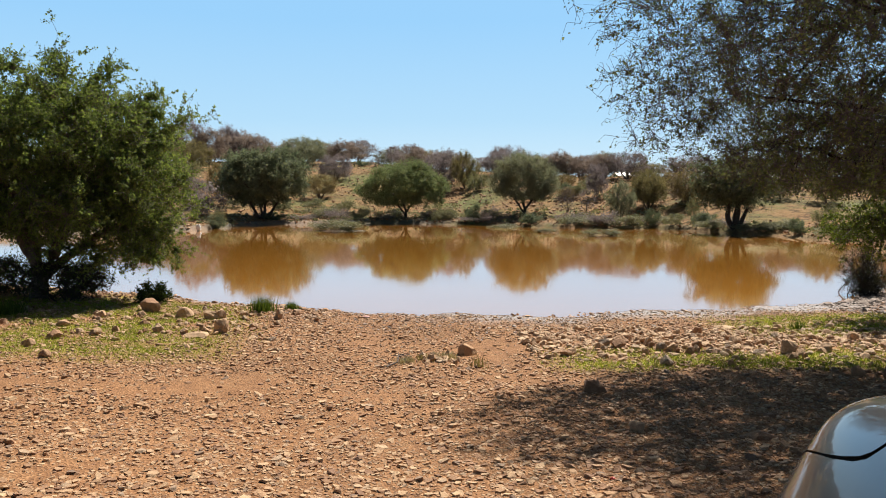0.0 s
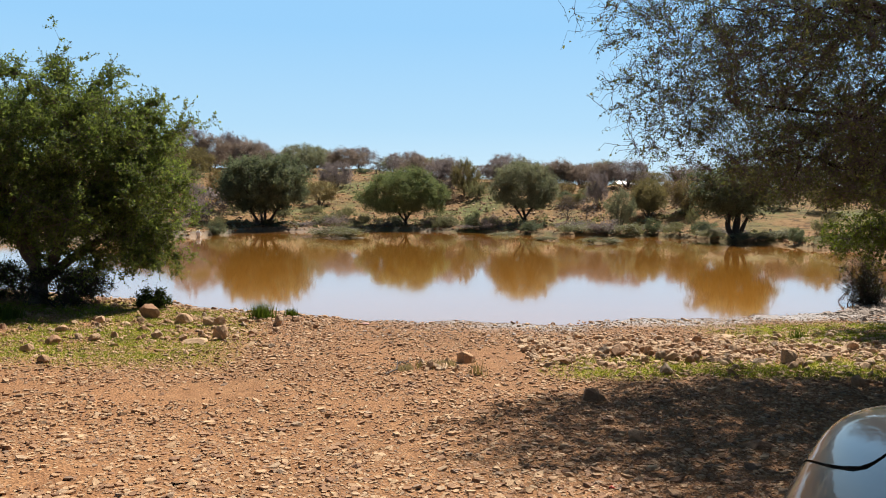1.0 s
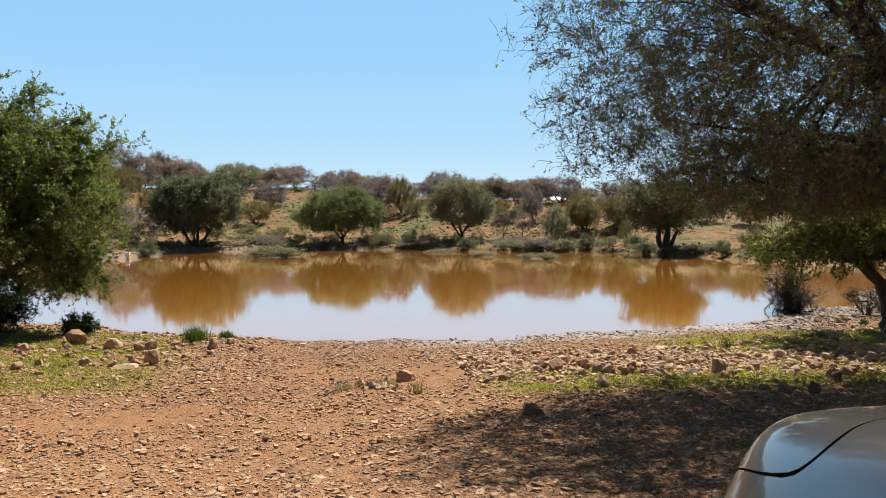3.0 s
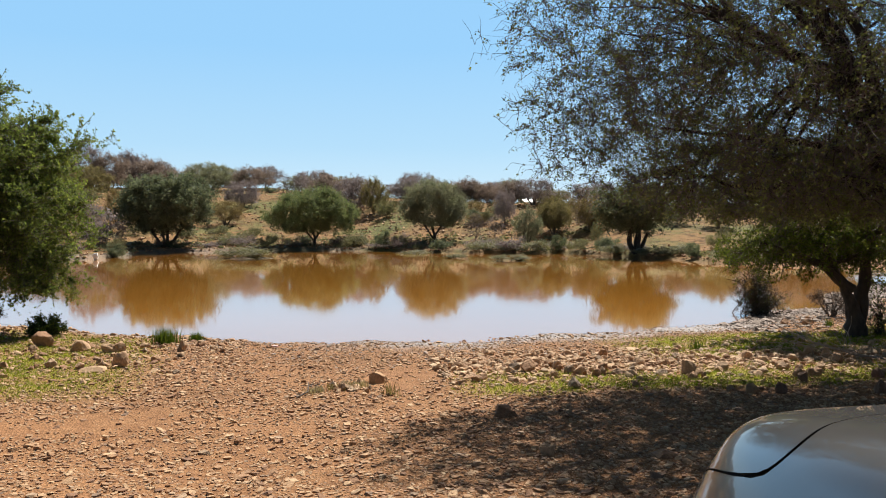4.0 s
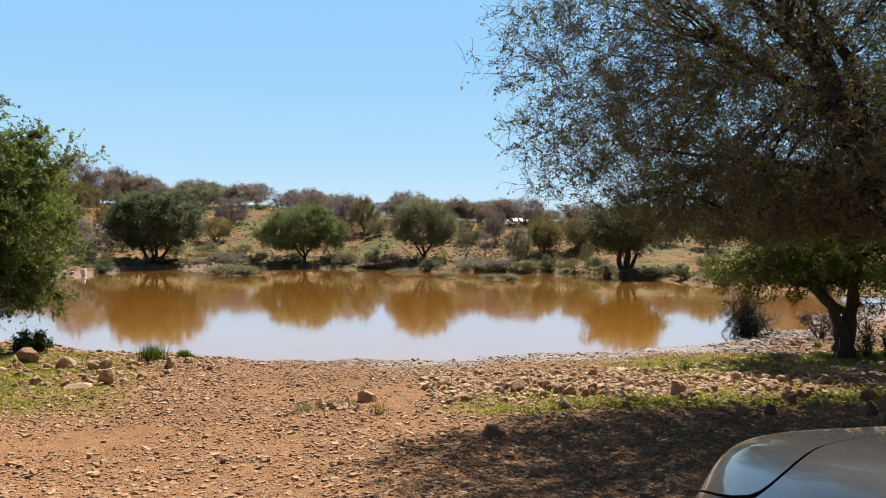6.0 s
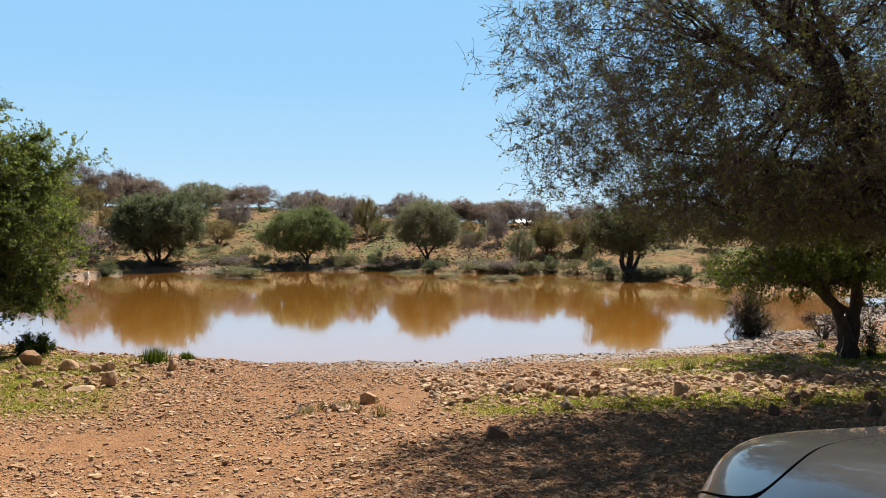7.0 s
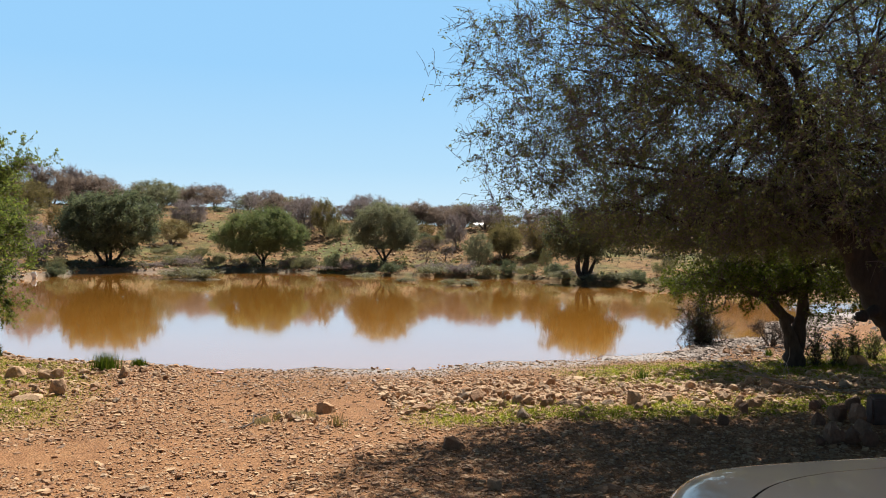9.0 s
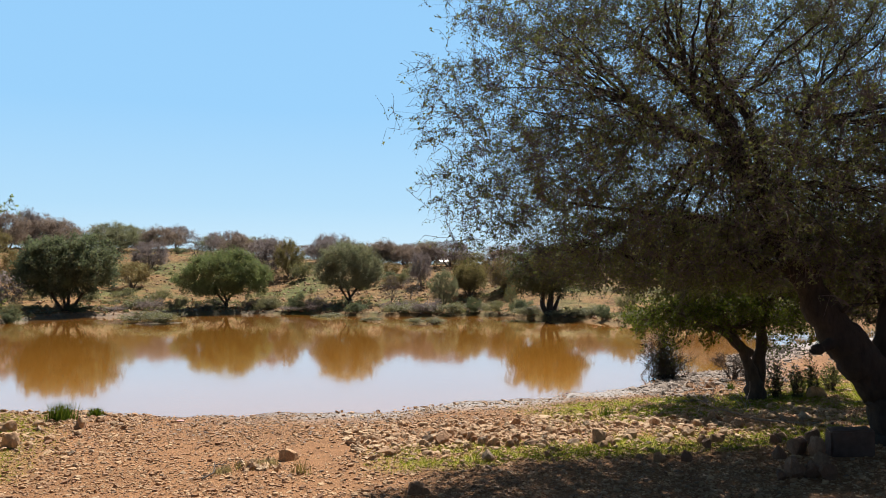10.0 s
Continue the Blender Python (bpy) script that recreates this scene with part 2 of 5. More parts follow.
def paint_material():
    """Grey metallic car paint under a film of dust."""
    m, t, p = material("grey_car_paint")
    dust = ramp(t, noise_of(t, 5, 7, 0.7), [(0.42, (0, 0, 0)), (0.8, (0.55, 0.55, 0.55))])
    t.links.new(mix(t, dust, (0.1, 0.103, 0.11), (0.14, 0.13, 0.12)), p.inputs["Base Color"])
    p.inputs["Metallic"].default_value, p.inputs["Roughness"].default_value = 0.75, 0.3
    p.inputs["Coat Weight"].default_value, p.inputs["Coat Roughness"].default_value = 1.0, 0.02
    return m


EARTH, WATER, PAINT = ground_material(), water_material(), paint_material()
RUBBER = plain("black_rubber", (0.02, 0.02, 0.02), 0.8)
ALLOY = plain("alloy", (0.5, 0.5, 0.52), 0.3, 0.9)
GLASS_DARK = plain("tinted_glass", (0.02, 0.025, 0.03), 0.03, 0.0, 1.0)
BLOCK = plain("weathered_concrete", (0.12, 0.076, 0.06), 0.9, 0, 0, 0.3, 9)
ROOF = plain("pale_roof_metal", (0.7, 0.71, 0.72), 0.4, 0.3, 0, 0.08)
LITTER = plain("white_plastic", (0.8, 0.8, 0.78), 0.5, 0, 0, 0.05)
LITTER_RED = plain("red_plastic", (0.5, 0.05, 0.04), 0.5, 0, 0, 0.1)
LITTER_PINK = plain("faded_pink_plastic", (0.55, 0.3, 0.27), 0.6, 0, 0, 0.1)

# ---- lie of the land ----
NEAR_X = (-60, -24, -20, -14, -9.4, -6.5, -5.0, -3.8, -2.7, -2.0, -0.4, 0.6, 1.5, 2.5, 4.4, 6.5, 7.5, 8.9, 10.1, 11.6, 13.8, 15.7, 18, 22, 27, 60)
NEAR_Y = (27, 27, 23.5, 19, 16.4, 15.1, 14.2, 13.6, 13.1, 12.9, 12.4, 12.3, 12.3, 12.5, 12.9, 13.4, 14.0, 15.2, 15.6, 17.8, 19.5, 20.5, 21.3, 22.3, 25, 25)
FAR_X = (-60, -24, -17, -11.3, -10.5, -9.2, -7.3, -5.5, -2.5, 0.5, 3.3, 5.8, 8.3, 9.9, 10.7, 12.5, 13.6, 14.6, 16, 20, 25, 27, 60)
FAR_Y = (27, 27, 30.5, 34.7, 37.4, 39.6, 39.7, 41, 41.2, 40, 38.4, 36.9, 36, 36.5, 35.1, 33.1, 30.3, 28, 26.8, 26.8, 26, 25, 25)


ISLETS = ((-4.92, 34.74, 1.6), (-4.0, 34.6, 1.1), (6.5, 31.7, 1.2), (4.43, 33.54, 0.9), (8.1, 14.7, 0.7))


def near_shore(x):
    return np.interp(x, NEAR_X, NEAR_Y) + 0.10 * np.sin(x * 2.3 + 1) + 0.05 * np.sin(x * 6.1)


def far_shore(x):
    return np.interp(x, FAR_X, FAR_Y) + 0.25 * np.sin(x * 1.3) + 0.12 * np.sin(x * 3.7 + 2)


def smooth(a, b, v):
    t = np.clip((v - a) / (b - a), 0, 1)
    return t * t * (3 - 2 * t)


def crest_way(x, y):
    """How far off the hill's crest lies, by the bearing from the bank."""
    return np.interp(x / np.maximum(y, 20), (-0.45, -0.25, -0.05, 0.05, 0.15, 0.6), (95, 92, 78, 64, 56, 50))


def crest_height(x, y):
    return np.interp(x / np.maximum(y, 20), (-0.45, -0.25, -0.1, 0.03, 0.15, 0.6), (4.7, 4.5, 4.3, 3.1, 2.6, 2.3))


def swell(x, y):
    """Uneven ground on the slope."""
    return np.array([0.16 * noise.noise((a * 0.09, b * 0.09, 5)) + 0.08 * noise.noise((a * 0.5, b * 0.5, 8)) if 44 < b < 300 else 0.0 for a, b in zip(np.ravel(x), np.ravel(y))]) * smooth(44, 56, np.ravel(y))


def terrain(x, y):
    """Height of the ground over the water's surface."""
    x, y = np.asarray(x, float), np.asarray(y, float)
    n, f = near_shore(x), far_shore(x)
    front = n - y
    near = 0.044 * np.minimum(front, 14) + 0.012 * np.clip(front - 14, 0, 60)
    near = np.where(front < 0, np.maximum(0.10 * front, -0.5), near)
    back = y - f
    top, far_off = crest_height(x, y), crest_way(x, y)
    start = f + 3.0
    rise = smooth(-0.05, 1.0, (y - start) / np.maximum(far_off - start, 5))
    bank = 0.15 * smooth(0, 0.3, back) + 0.04 * smooth(0.3, 1.4, back) + 0.012 * np.clip(back, 0, 15)
    hill = bank + (top - 0.36) * rise
    hill = hill - smooth(3, 90, y - far_off) * np.maximum(hill - 1.2, 0)
    hill = np.where(back < 0, np.maximum(0.12 * back, -0.5), hill)
    z = np.where(front > back, near, hill)
    inside = (front < 0) & (back < 0)
    z = np.where(inside, np.maximum(near, hill), z)
    for ix, iy, ir in ISLETS:
        bump = 0.05 - 0.55 * ((x - ix) ** 2 / (1.6 * ir) ** 2 + (y - iy) ** 2 / ir ** 2)
        z = np.where(inside, np.maximum(z, bump), z)
    return z

# ---- mesh helpers ----
def quads(name, v, f, mat, smooth_faces=False):
    """A mesh from arrays of places (n, 3) and faces (m, 3 or 4)."""
    me = bpy.data.meshes.new(name)
    v, f = np.asarray(v, np.float32), np.asarray(f, np.int32)
    k = f.shape[1]
    me.vertices.add(len(v))
    me.vertices.foreach_set("co", v.ravel())
    me.loops.add(f.size)
    me.loops.foreach_set("vertex_index", f.ravel())
    me.polygons.add(len(f))
    me.polygons.foreach_set("loop_start", np.arange(0, f.size, k, dtype=np.int32))
    me.polygons.foreach_set("use_smooth", np.full(len(f), smooth_faces))
    me.materials.append(mat)
    me.update(calc_edges=True)
    return me


def part(name, me, parent, label=""):
    ob = new(name, me)
    ob.parent = parent
    if label:
        tagged(ob, label)
    return ob


def from_bm(name, bm, mat, flat=False):
    me = bpy.data.meshes.new(name)
    bmesh.ops.recalc_face_normals(bm, faces=bm.faces)
    bm.to_mesh(me)
    bm.free()
    me.materials.append(mat)
    me.polygons.foreach_set("use_smooth", np.full(len(me.polygons), not flat))
    return me


def ground_z(x, y):
    return float(terrain(x, y)) + relief(x, y)


def relief(x, y):
    return 0.012 * noise.noise((x * 1.7, y * 1.7, 0)) + 0.02 * noise.noise((x * 0.45, y * 0.45, 3))


def unit(a):
    return a / np.maximum(np.linalg.norm(a, axis=-1, keepdims=True), 1e-9)


def tubes(lines, radii, sides):
    """Tapered tubes along lines (n, k, 3) with radii (n, k)."""
    n, k, _ = lines.shape
    along = np.gradient(lines, axis=1)
    along = unit(along)
    ref = np.where(np.abs(along[..., 2:3]) > 0.9, [[[1.0, 0, 0]]], [[[0, 0, 1.0]]])
    a = unit(np.cross(along, ref))
    b = np.cross(along, a)
    ang = np.arange(sides) * 2 * np.pi / sides
    ring = a[:, :, None] * np.cos(ang)[None, None, :, None] + b[:, :, None] * np.sin(ang)[None, None, :, None]
    v = (lines[:, :, None] + ring * radii[:, :, None, None]).reshape(-1, 3)
    base = (np.arange(n)[:, None, None] * k + np.arange(k - 1)[None, :, None]) * sides
    s = np.arange(sides)[None, None, :]
    s2 = (s + 1) % sides
    f = np.stack([base + s, base + s2, base + sides + s2, base + sides + s], -1).reshape(-1, 4)
    return v, f


def join(parts):
    vs, fs, at = [], [], 0
    for v, f in parts:
        vs.append(v)
        fs.append(f + at)
        at += len(v)
    return np.concatenate(vs), np.concatenate(fs)


def bent(rng, a, b, k, arch, wobble):
    """Curved lines from a to b (n, 3) in k places."""
    t = np.linspace(0, 1, k)[None, :, None]
    length = np.linalg.norm(b - a, axis=1)[:, None, None]
    mid = (a + b) / 2 + arch * length[:, 0] * rng.normal(0, 1, a.shape) * 0.35 + np.array([0, 0, 1]) * arch * length[:, 0] * 0.6
    line = (1 - t) ** 2 * a[:, None] + 2 * t * (1 - t) * mid[:, None] + t ** 2 * b[:, None]
    shake = rng.normal(0, 1, line.shape) * wobble * length
    shake[:, 0], shake[:, -1] = 0, 0
    return line + shake


def nearest(targets, pool, reach=None):
    out = np.empty(len(targets), int)
    for i in range(0, len(targets), 800):
        d = ((targets[i:i + 800, None] - pool[None]) ** 2).sum(-1)
        out[i:i + 800] = d.argmin(1)
    return out


def in_crown(rng, n, centre, radii, floor, inner=0.0, lumps=0.18, seed=0, lobes=0, box=2.0):
    """Random places in a lumpy crown, flat below; lobes: the crown falls into so many clumps."""
    got = []
    shape = np.random.default_rng(seed + 1000)
    hub = unit(shape.normal(0, 1, (max(lobes, 1), 3)) + [0, 0, -0.05]) * (0.5 + 0.25 * shape.random((max(lobes, 1), 1)))
    if box > 2:
        hub = hub / (np.abs(unit(hub)) ** box).sum(1, keepdims=True) ** (1 / box)
    wide = 0.32 + 0.2 * shape.random(max(lobes, 1))
    while sum(map(len, got)) < n:
        m = n * 2
        d = unit(rng.normal(0, 1, (m, 3)))
        if box > 2:
            d = d / (np.abs(d) ** box).sum(1, keepdims=True) ** (1 / box)
        ph = seed * 1.7
        lump = 1 + lumps * (np.sin(d[:, 0] * 5 + ph) * np.cos(d[:, 1] * 4 + 2 * ph) + 0.6 * np.sin(d[:, 2] * 7 + d[:, 0] * 6 + ph))
        r = (inner ** 3 + (1 - inner ** 3) * rng.random(m)) ** (1 / 3)
        p = d * (lump * r)[:, None]
        if lobes:
            which = rng.integers(0, lobes, m)
            clump = hub[which] + d * (wide[which] * rng.random(m) ** 0.45)[:, None]
            p = np.where(rng.random(m)[:, None] < 0.82, clump, p * 0.9)
        p = np.array(centre) + p * np.array(radii)
        got.append(p[p[:, 2] > floor + 0.25 * rng.random(m)])
    return np.concatenate(got)[:n]


def leaves(rng, at, size, slim=0.45, flat=0.0, tri=False):
    """A small diamond blade at every place, or a pointed one."""
    n = len(at)
    a = unit(rng.normal(0, 1, (n, 3)) * np.array([1, 1, 1 - flat]))
    b = unit(np.cross(a, rng.normal(0, 1, (n, 3))))
    s = size * (0.6 + 0.8 * rng.random((n, 1)))
    if tri:
        v = np.stack([at - a * s * 0.45 - b * s * slim * 0.5, at - a * s * 0.45 + b * s * slim * 0.5, at + a * s * 0.55], 1).reshape(-1, 3)
        return v, np.arange(3 * n).reshape(n, 3)
    v = np.stack([at - a * s * 0.5, at + b * s * slim * 0.5, at + a * s * 0.5, at - b * s * slim * 0.5], 1).reshape(-1, 3)
    return v, np.arange(4 * n).reshape(n, 4)


def tree(name, x, y, label, category="tree", seed=1, trunks=None, stems=(), centre=(0, 0, 2.5), radii=(2, 2, 1.6), floor=0.8, r0=0.12,
         n1=7, n2=60, n3=500, n4=2500, per=8, size=0.05, slim=0.45, leaf=None, bark=None, twig=None, tips=(), lumps=0.18, spur=0.22, z=None,
         thin=1.0, group="", droop=0.0, split=False, bare=None, lobes=0, spurs=True, extra=(), box=2.0,
         limb_share=0.62, keep=None, along=False, tri=False, inner=0.3, sweeps=0, crooked=False):
    """A tree whose limbs reach into a lumpy crown; places are relative to its foot."""
    rng = np.random.default_rng(seed)
    ob = new(name)
    ob.location = (x, y, (ground_z(x, y) if z is None else z) - 0.02)
    tagged(ob, label, category, group)
    centre, radii = np.array(centre, float), np.array(radii, float)
    wood, pool, pr = [], [], []
    for stem in stems:
        pts = np.array([s[:3] for s in stem], float)
        rad = np.array([s[3] for s in stem], float)
        k = 4 * (len(pts) - 1) + 1
        u, v = np.linspace(0, len(pts) - 1, k), np.arange(len(pts))
        line = np.stack([np.interp(u, v, pts[:, i]) for i in range(3)], 1)
        soft = line.copy()
        soft[1:-1] = (line[:-2] + line[1:-1] * 2 + line[2:]) / 4
        soft[1:-1] += rng.normal(0, 0.012, soft[1:-1].shape)
        rr = np.interp(u, v, rad)
        wood.append(tubes(soft[None], rr[None] * (1 + 0.08 * rng.normal(0, 1, (1, k))), 9))
        far = len(soft) // 2 if len(stems) == 1 else len(soft) // 3
        pool.append(soft[far:])
        pr.append(rr[far:])
    forks = np.array([s[-1][:3] for s in stems], float)
    P, R = np.concatenate(pool), np.concatenate(pr)
    # limbs
    goal = in_crown(rng, n1, centre, radii * 0.72, floor, 0.6, lumps, seed)
    who = nearest(goal + 0.5 * (forks.mean(0) - goal), P)
    line = bent(rng, P[who], goal, 9, 0.16, 0.03)
    rs = r0 * limb_share * (0.7 + 0.5 * rng.random((n1, 1)))
    rad = rs * np.linspace(1, 0.28, 9)[None]
    limb = tubes(line, rad, 7)
    P, R = np.concatenate([P, line[:, 1:].reshape(-1, 3)]), np.concatenate([R, rad[:, 1:].ravel()])
    long_wood = []
    if sweeps:  # long slender boughs that arch out from the limbs to the crown's edge
        goal = in_crown(rng, 3 * sweeps, centre, radii * 0.97, floor, 0.8, lumps, seed, 0, box)
        goal = (goal[keep(goal)] if keep else goal)[:sweeps]
        who = nearest(goal + 0.62 * (forks.mean(0) - goal), P)
        line = bent(rng, P[who], goal, 13, 0.1, 0.012)
        rad = np.clip(R[who] * 0.45, 0.013, 0.03)[:, None] * np.linspace(1, 0.22, 13)[None]
        long_wood.append(tubes(line, rad, 6))
        P, R = np.concatenate([P, line[:, 2:].reshape(-1, 3)]), np.concatenate([R, rad[:, 2:].ravel()])
    # branches
    goal = in_crown(rng, n2, centre, radii * 0.95, floor, 0.45, lumps, seed, lobes, box)
    for c, r, low, share in extra:
        goal = np.concatenate([goal, in_crown(rng, int(n2 * share), c, r, low)])
    if keep:
        goal = goal[keep(goal)]
    if len(tips):
        goal = np.concatenate([goal, np.array(tips, float)])
    who = nearest(goal, P)
    line2 = bent(rng, P[who], goal, 7, 0.14, 0.045)
    if len(tips):  # long slender sweeps
        line2[-len(tips):] = bent(rng, P[who][-len(tips):], goal[-len(tips):], 7, 0.1, 0.014)
    rs = np.minimum(R[who] * 0.6, r0 * 0.2)[:, None] * (0.7 + 0.5 * rng.random((len(goal), 1)))
    if len(tips):
        rs[-len(tips):] *= 0.4
    rad2 = rs * np.linspace(1, 0.3, 7)[None]
    br = join([tubes(line2, rad2, 5)] + long_wood)
    P, R = np.concatenate([P, line2[:, 1:].reshape(-1, 3)]), np.concatenate([R, rad2[:, 1:].ravel()])
    # twigs
    goal = in_crown(rng, n3, centre, radii, floor - droop, inner, lumps, seed, lobes, box)
    for c, r, low, share in extra:
        goal = np.concatenate([goal, in_crown(rng, int(n3 * share), c, r, low)])
    if keep:
        goal = goal[keep(goal)]
    if len(tips):  # twigs that fan out along the outermost branches
        tl = line2[-len(tips):, 2:].reshape(-1, 3)
        fan = tl[rng.integers(0, len(tl), 22 * len(tips))]
        goal = np.concatenate([goal, fan + rng.normal(0, 0.16, fan.shape) + 0.28 * unit(fan - centre) * rng.random((len(fan), 1))])
    who = nearest(goal, P)
    gap = goal - P[who]
    far = np.linalg.norm(gap, axis=1, keepdims=True)
    goal = P[who] + gap * np.minimum(1, 0.9 / np.maximum(far, 1e-6))
    line3 = bent(rng, P[who], goal, 5, 0.1, 0.05)
    thick = np.clip(R[who] * 0.5, 0.0035, 0.012)[:, None] * thin
    tw = tubes(line3, thick * np.linspace(1, 0.35, 5)[None], 3)
    # spurs
    i, j = rng.integers(0, len(line3), n4), rng.integers(1, 5, n4)
    a = line3[i, j]
    if len(tips):
        tl = line2[-len(tips):, 2:].reshape(-1, 3)
        a = np.concatenate([a, tl[rng.integers(0, len(tl), 16 * len(tips))]])
    way = unit(rng.normal(0, 1, a.shape) + 0.7 * unit(a - centre) + np.array([0, 0, 0.15]))
    reach = np.where(np.arange(len(a)) < n4, spur, 0.5 * spur)[:, None]
    b = a + way * (reach * (0.35 + 0.9 * rng.random((len(a), 1))))
    line4 = np.stack([a, b], 1)
    if crooked:
        sp = tubes(bent(rng, a, b, 3, 0.5, 0.1), np.full((len(a), 1), 0.003 * thin) * np.array([[1, 0.75, 0.4]]), 3)
    else:
        sp = tubes(line4, np.full((len(a), 1), 0.0032 * thin) * np.array([[1, 0.5]]), 3)
    if split:
        part("trunk", quads("trunk", *join(wood), bark or BARK, True), ob)
        for i in range(n1):
            part("limb", quads("limb", *tubes(line[i:i + 1], rad[i:i + 1], 7), bark or BARK, True), ob)
        tagged(part("branchwork", quads("branchwork", *br, bark or BARK, True), ob), kind="stuff")
    else:
        part("trunk", quads("trunk", *join(wood + [limb, br]), bark or BARK, True), ob)
    tagged(part("twigwork", quads("twigwork", *(join([tw, sp]) if spurs else tw), twig or TWIG), ob), kind="stuff")
    if leaf and per:
        src = np.concatenate([line4.reshape(-1, 3), line4.mean(1), line3[:, 2:].reshape(-1, 3)])
        n = int(per * len(line4))
        if along:  # leaves sit close along the short shoots
            i, u = rng.integers(0, len(line4), n), rng.random((n, 1))
            at = line4[i, 0] * (1 - u) + line4[i, 1] * u + rng.normal(0, size * 0.42, (n, 3))
        else:
            at = src[rng.integers(0, len(src), n)] + rng.normal(0, size * 0.8, (n, 3))
        if bare:  # fewer leaves towards one side
            at = at[rng.random(len(at)) < 0.55 + 0.45 * smooth(bare[0], bare[1], at[:, 0])]
        part("crown", quads("crown", *leaves(rng, at, size, slim, 0.0, tri), leaf), ob)
    return ob


def rock_mesh(seed, squash=0.6, mat=None, cuts=18):
    """A broken stone about 1 m across, its foot at zero."""
    rng = np.random.default_rng(seed)
    bm = bmesh.new()
    bmesh.ops.create_icosphere(bm, subdivisions=3, radius=0.5)
    co = np.array([v.co[:] for v in bm.verts])
    for _ in range(cuts):
        d = unit(rng.normal(0, 1, 3))
        limit = 0.24 + 0.17 * rng.random()
        over = co @ d - limit
        co -= np.where(over > 0, over, 0)[:, None] * d * 0.97
    co += np.array([[noise.noise(Vector(c) * 5 + Vector((seed, 0, 0))) for _ in range(1)][0] for c in co])[:, None] * unit(co) * 0.035
    co *= np.array([1.12, 0.9, squash])
    rise = (co[:, 2] - co[:, 2].min()) / np.ptp(co[:, 2])
    co[:, :2] *= (1.05 - 0.22 * rise ** 2)[:, None]
    co[:, 2] -= co[:, 2].min() + 0.06
    for v, c in zip(bm.verts, co):
        v.co = c
    return from_bm("stone", bm, mat, True)


# ---- ground and water ----
def loft(name, rings, mat, closed=True):
    """A skin over rings with equal counts of places."""
    k = len(rings[0])
    v = np.array([p for r in rings for p in r], float)
    m = k if closed else k - 1
    f = [[i * k + j, i * k + (j + 1) % k, (i + 1) * k + (j + 1) % k, (i + 1) * k + j] for i in range(len(rings) - 1) for j in range(m)]
    return quads(name, v, f, mat, True)


def steps(*runs):
    out = []
    for a, b, d in runs:
        out.append(np.arange(a, b, d))
    return np.concatenate(out)


def green_share(x, y):
    """How much thin green growth covers the bank."""
    left = smooth(-2.0, -3.6, x + 0.16 * (y - 9)) * smooth(7.6, 8.8, y) * smooth(0.1, 0.8, near_shore(x) - y) * 0.85
    right = smooth(0.9, 1.8, x) * smooth(7.65, 8.05, y + 0.03 * x) * smooth(9.4, 8.5, y)
    strip = smooth(3.4, 5.2, x) * smooth(14, 12, x) * smooth(9.5, 9.9, y) * smooth(11.9, 11.2, y - 0.05 * x - 0.9 * smooth(8.5, 10.5, x))
    return np.clip(np.maximum(np.maximum(left, right), strip), 0, 1)


xs = np.concatenate([-np.geomspace(1800, 13, 40), steps((-12.9, 13, 0.1)), np.geomspace(13, 1800, 60)])
ys = np.concatenate([-np.geomspace(900, 2, 30), steps((-1.9, 2.9, 0.3), (2.9, 15.6, 0.09), (15.6, 34, 0.35), (34, 43, 0.13), (43, 46, 0.4), (46, 120, 1.2)), np.geomspace(120, 2500, 30)])
gx, gy = np.meshgrid(xs, ys)
gz = terrain(gx, gy)
fx, fy = gx.ravel(), gy.ravel()
rel = np.array([relief(a, b) if -14 < a < 16 and -3 < b < 46 else 0.0 for a, b in zip(fx, fy)])
fz = gz.ravel() + rel + swell(fx, fy)
nx, ny = len(xs), len(ys)
ii = (np.arange(ny - 1)[:, None] * nx + np.arange(nx - 1)[None]).ravel()
ground = new("ground", quads("ground", np.stack([fx, fy, fz], 1), np.stack([ii, ii + 1, ii + nx + 1, ii + nx], 1), EARTH, True))
tagged(ground, "stony ochre earth bank and hill with thin grass", "ground", kind="structure")
patchy = np.array([noise.noise((a * 1.3, b * 1.3, 11)) + 0.6 * noise.noise((a * 4, b * 4, 2)) if -14 < a < 16 and 2 < b < 18 else 0.0 for a, b in zip(fx, fy)])
shore = near_shore(fx) - fy
wash = smooth(1, 0.3, (shore + 0.28 * patchy) / (1.25 + 1.3 * smooth(8, 11, fx))) * smooth(-1.5, 1.5, fx) + smooth(0.35, 0.05, shore)
farwash = smooth(1.7, 0.6, fy - far_shore(fx)) * (fy > 20) * (0.2 + 0.8 * smooth(1.5, -1.0, fx))
for key, value in (("green", np.clip(green_share(fx, fy) * smooth(-0.5, 0.2, patchy), 0, 1)), ("mud", np.clip(np.maximum(wash * (fy < 24), 0.4 * farwash), 0, 1)), ("hill", smooth(24, 34, fy))):
    ground.data.attributes.new(key, "FLOAT", "POINT").data.foreach_set("value", value.astype(np.float32))

wx, wy = np.meshgrid(np.linspace(-27, 29, 25), np.linspace(11.5, 43.5, 17))
wi = (np.arange(16)[:, None] * 25 + np.arange(24)[None]).ravel()
water = new("water", quads("water", np.stack([wx.ravel(), wy.ravel(), 0 * wx.ravel()], 1), np.stack([wi, wi + 1, wi + 26, wi + 25], 1), WATER, True))
tagged(water, "still muddy orange-brown pond water mirroring the sky", "water", kind="structure")

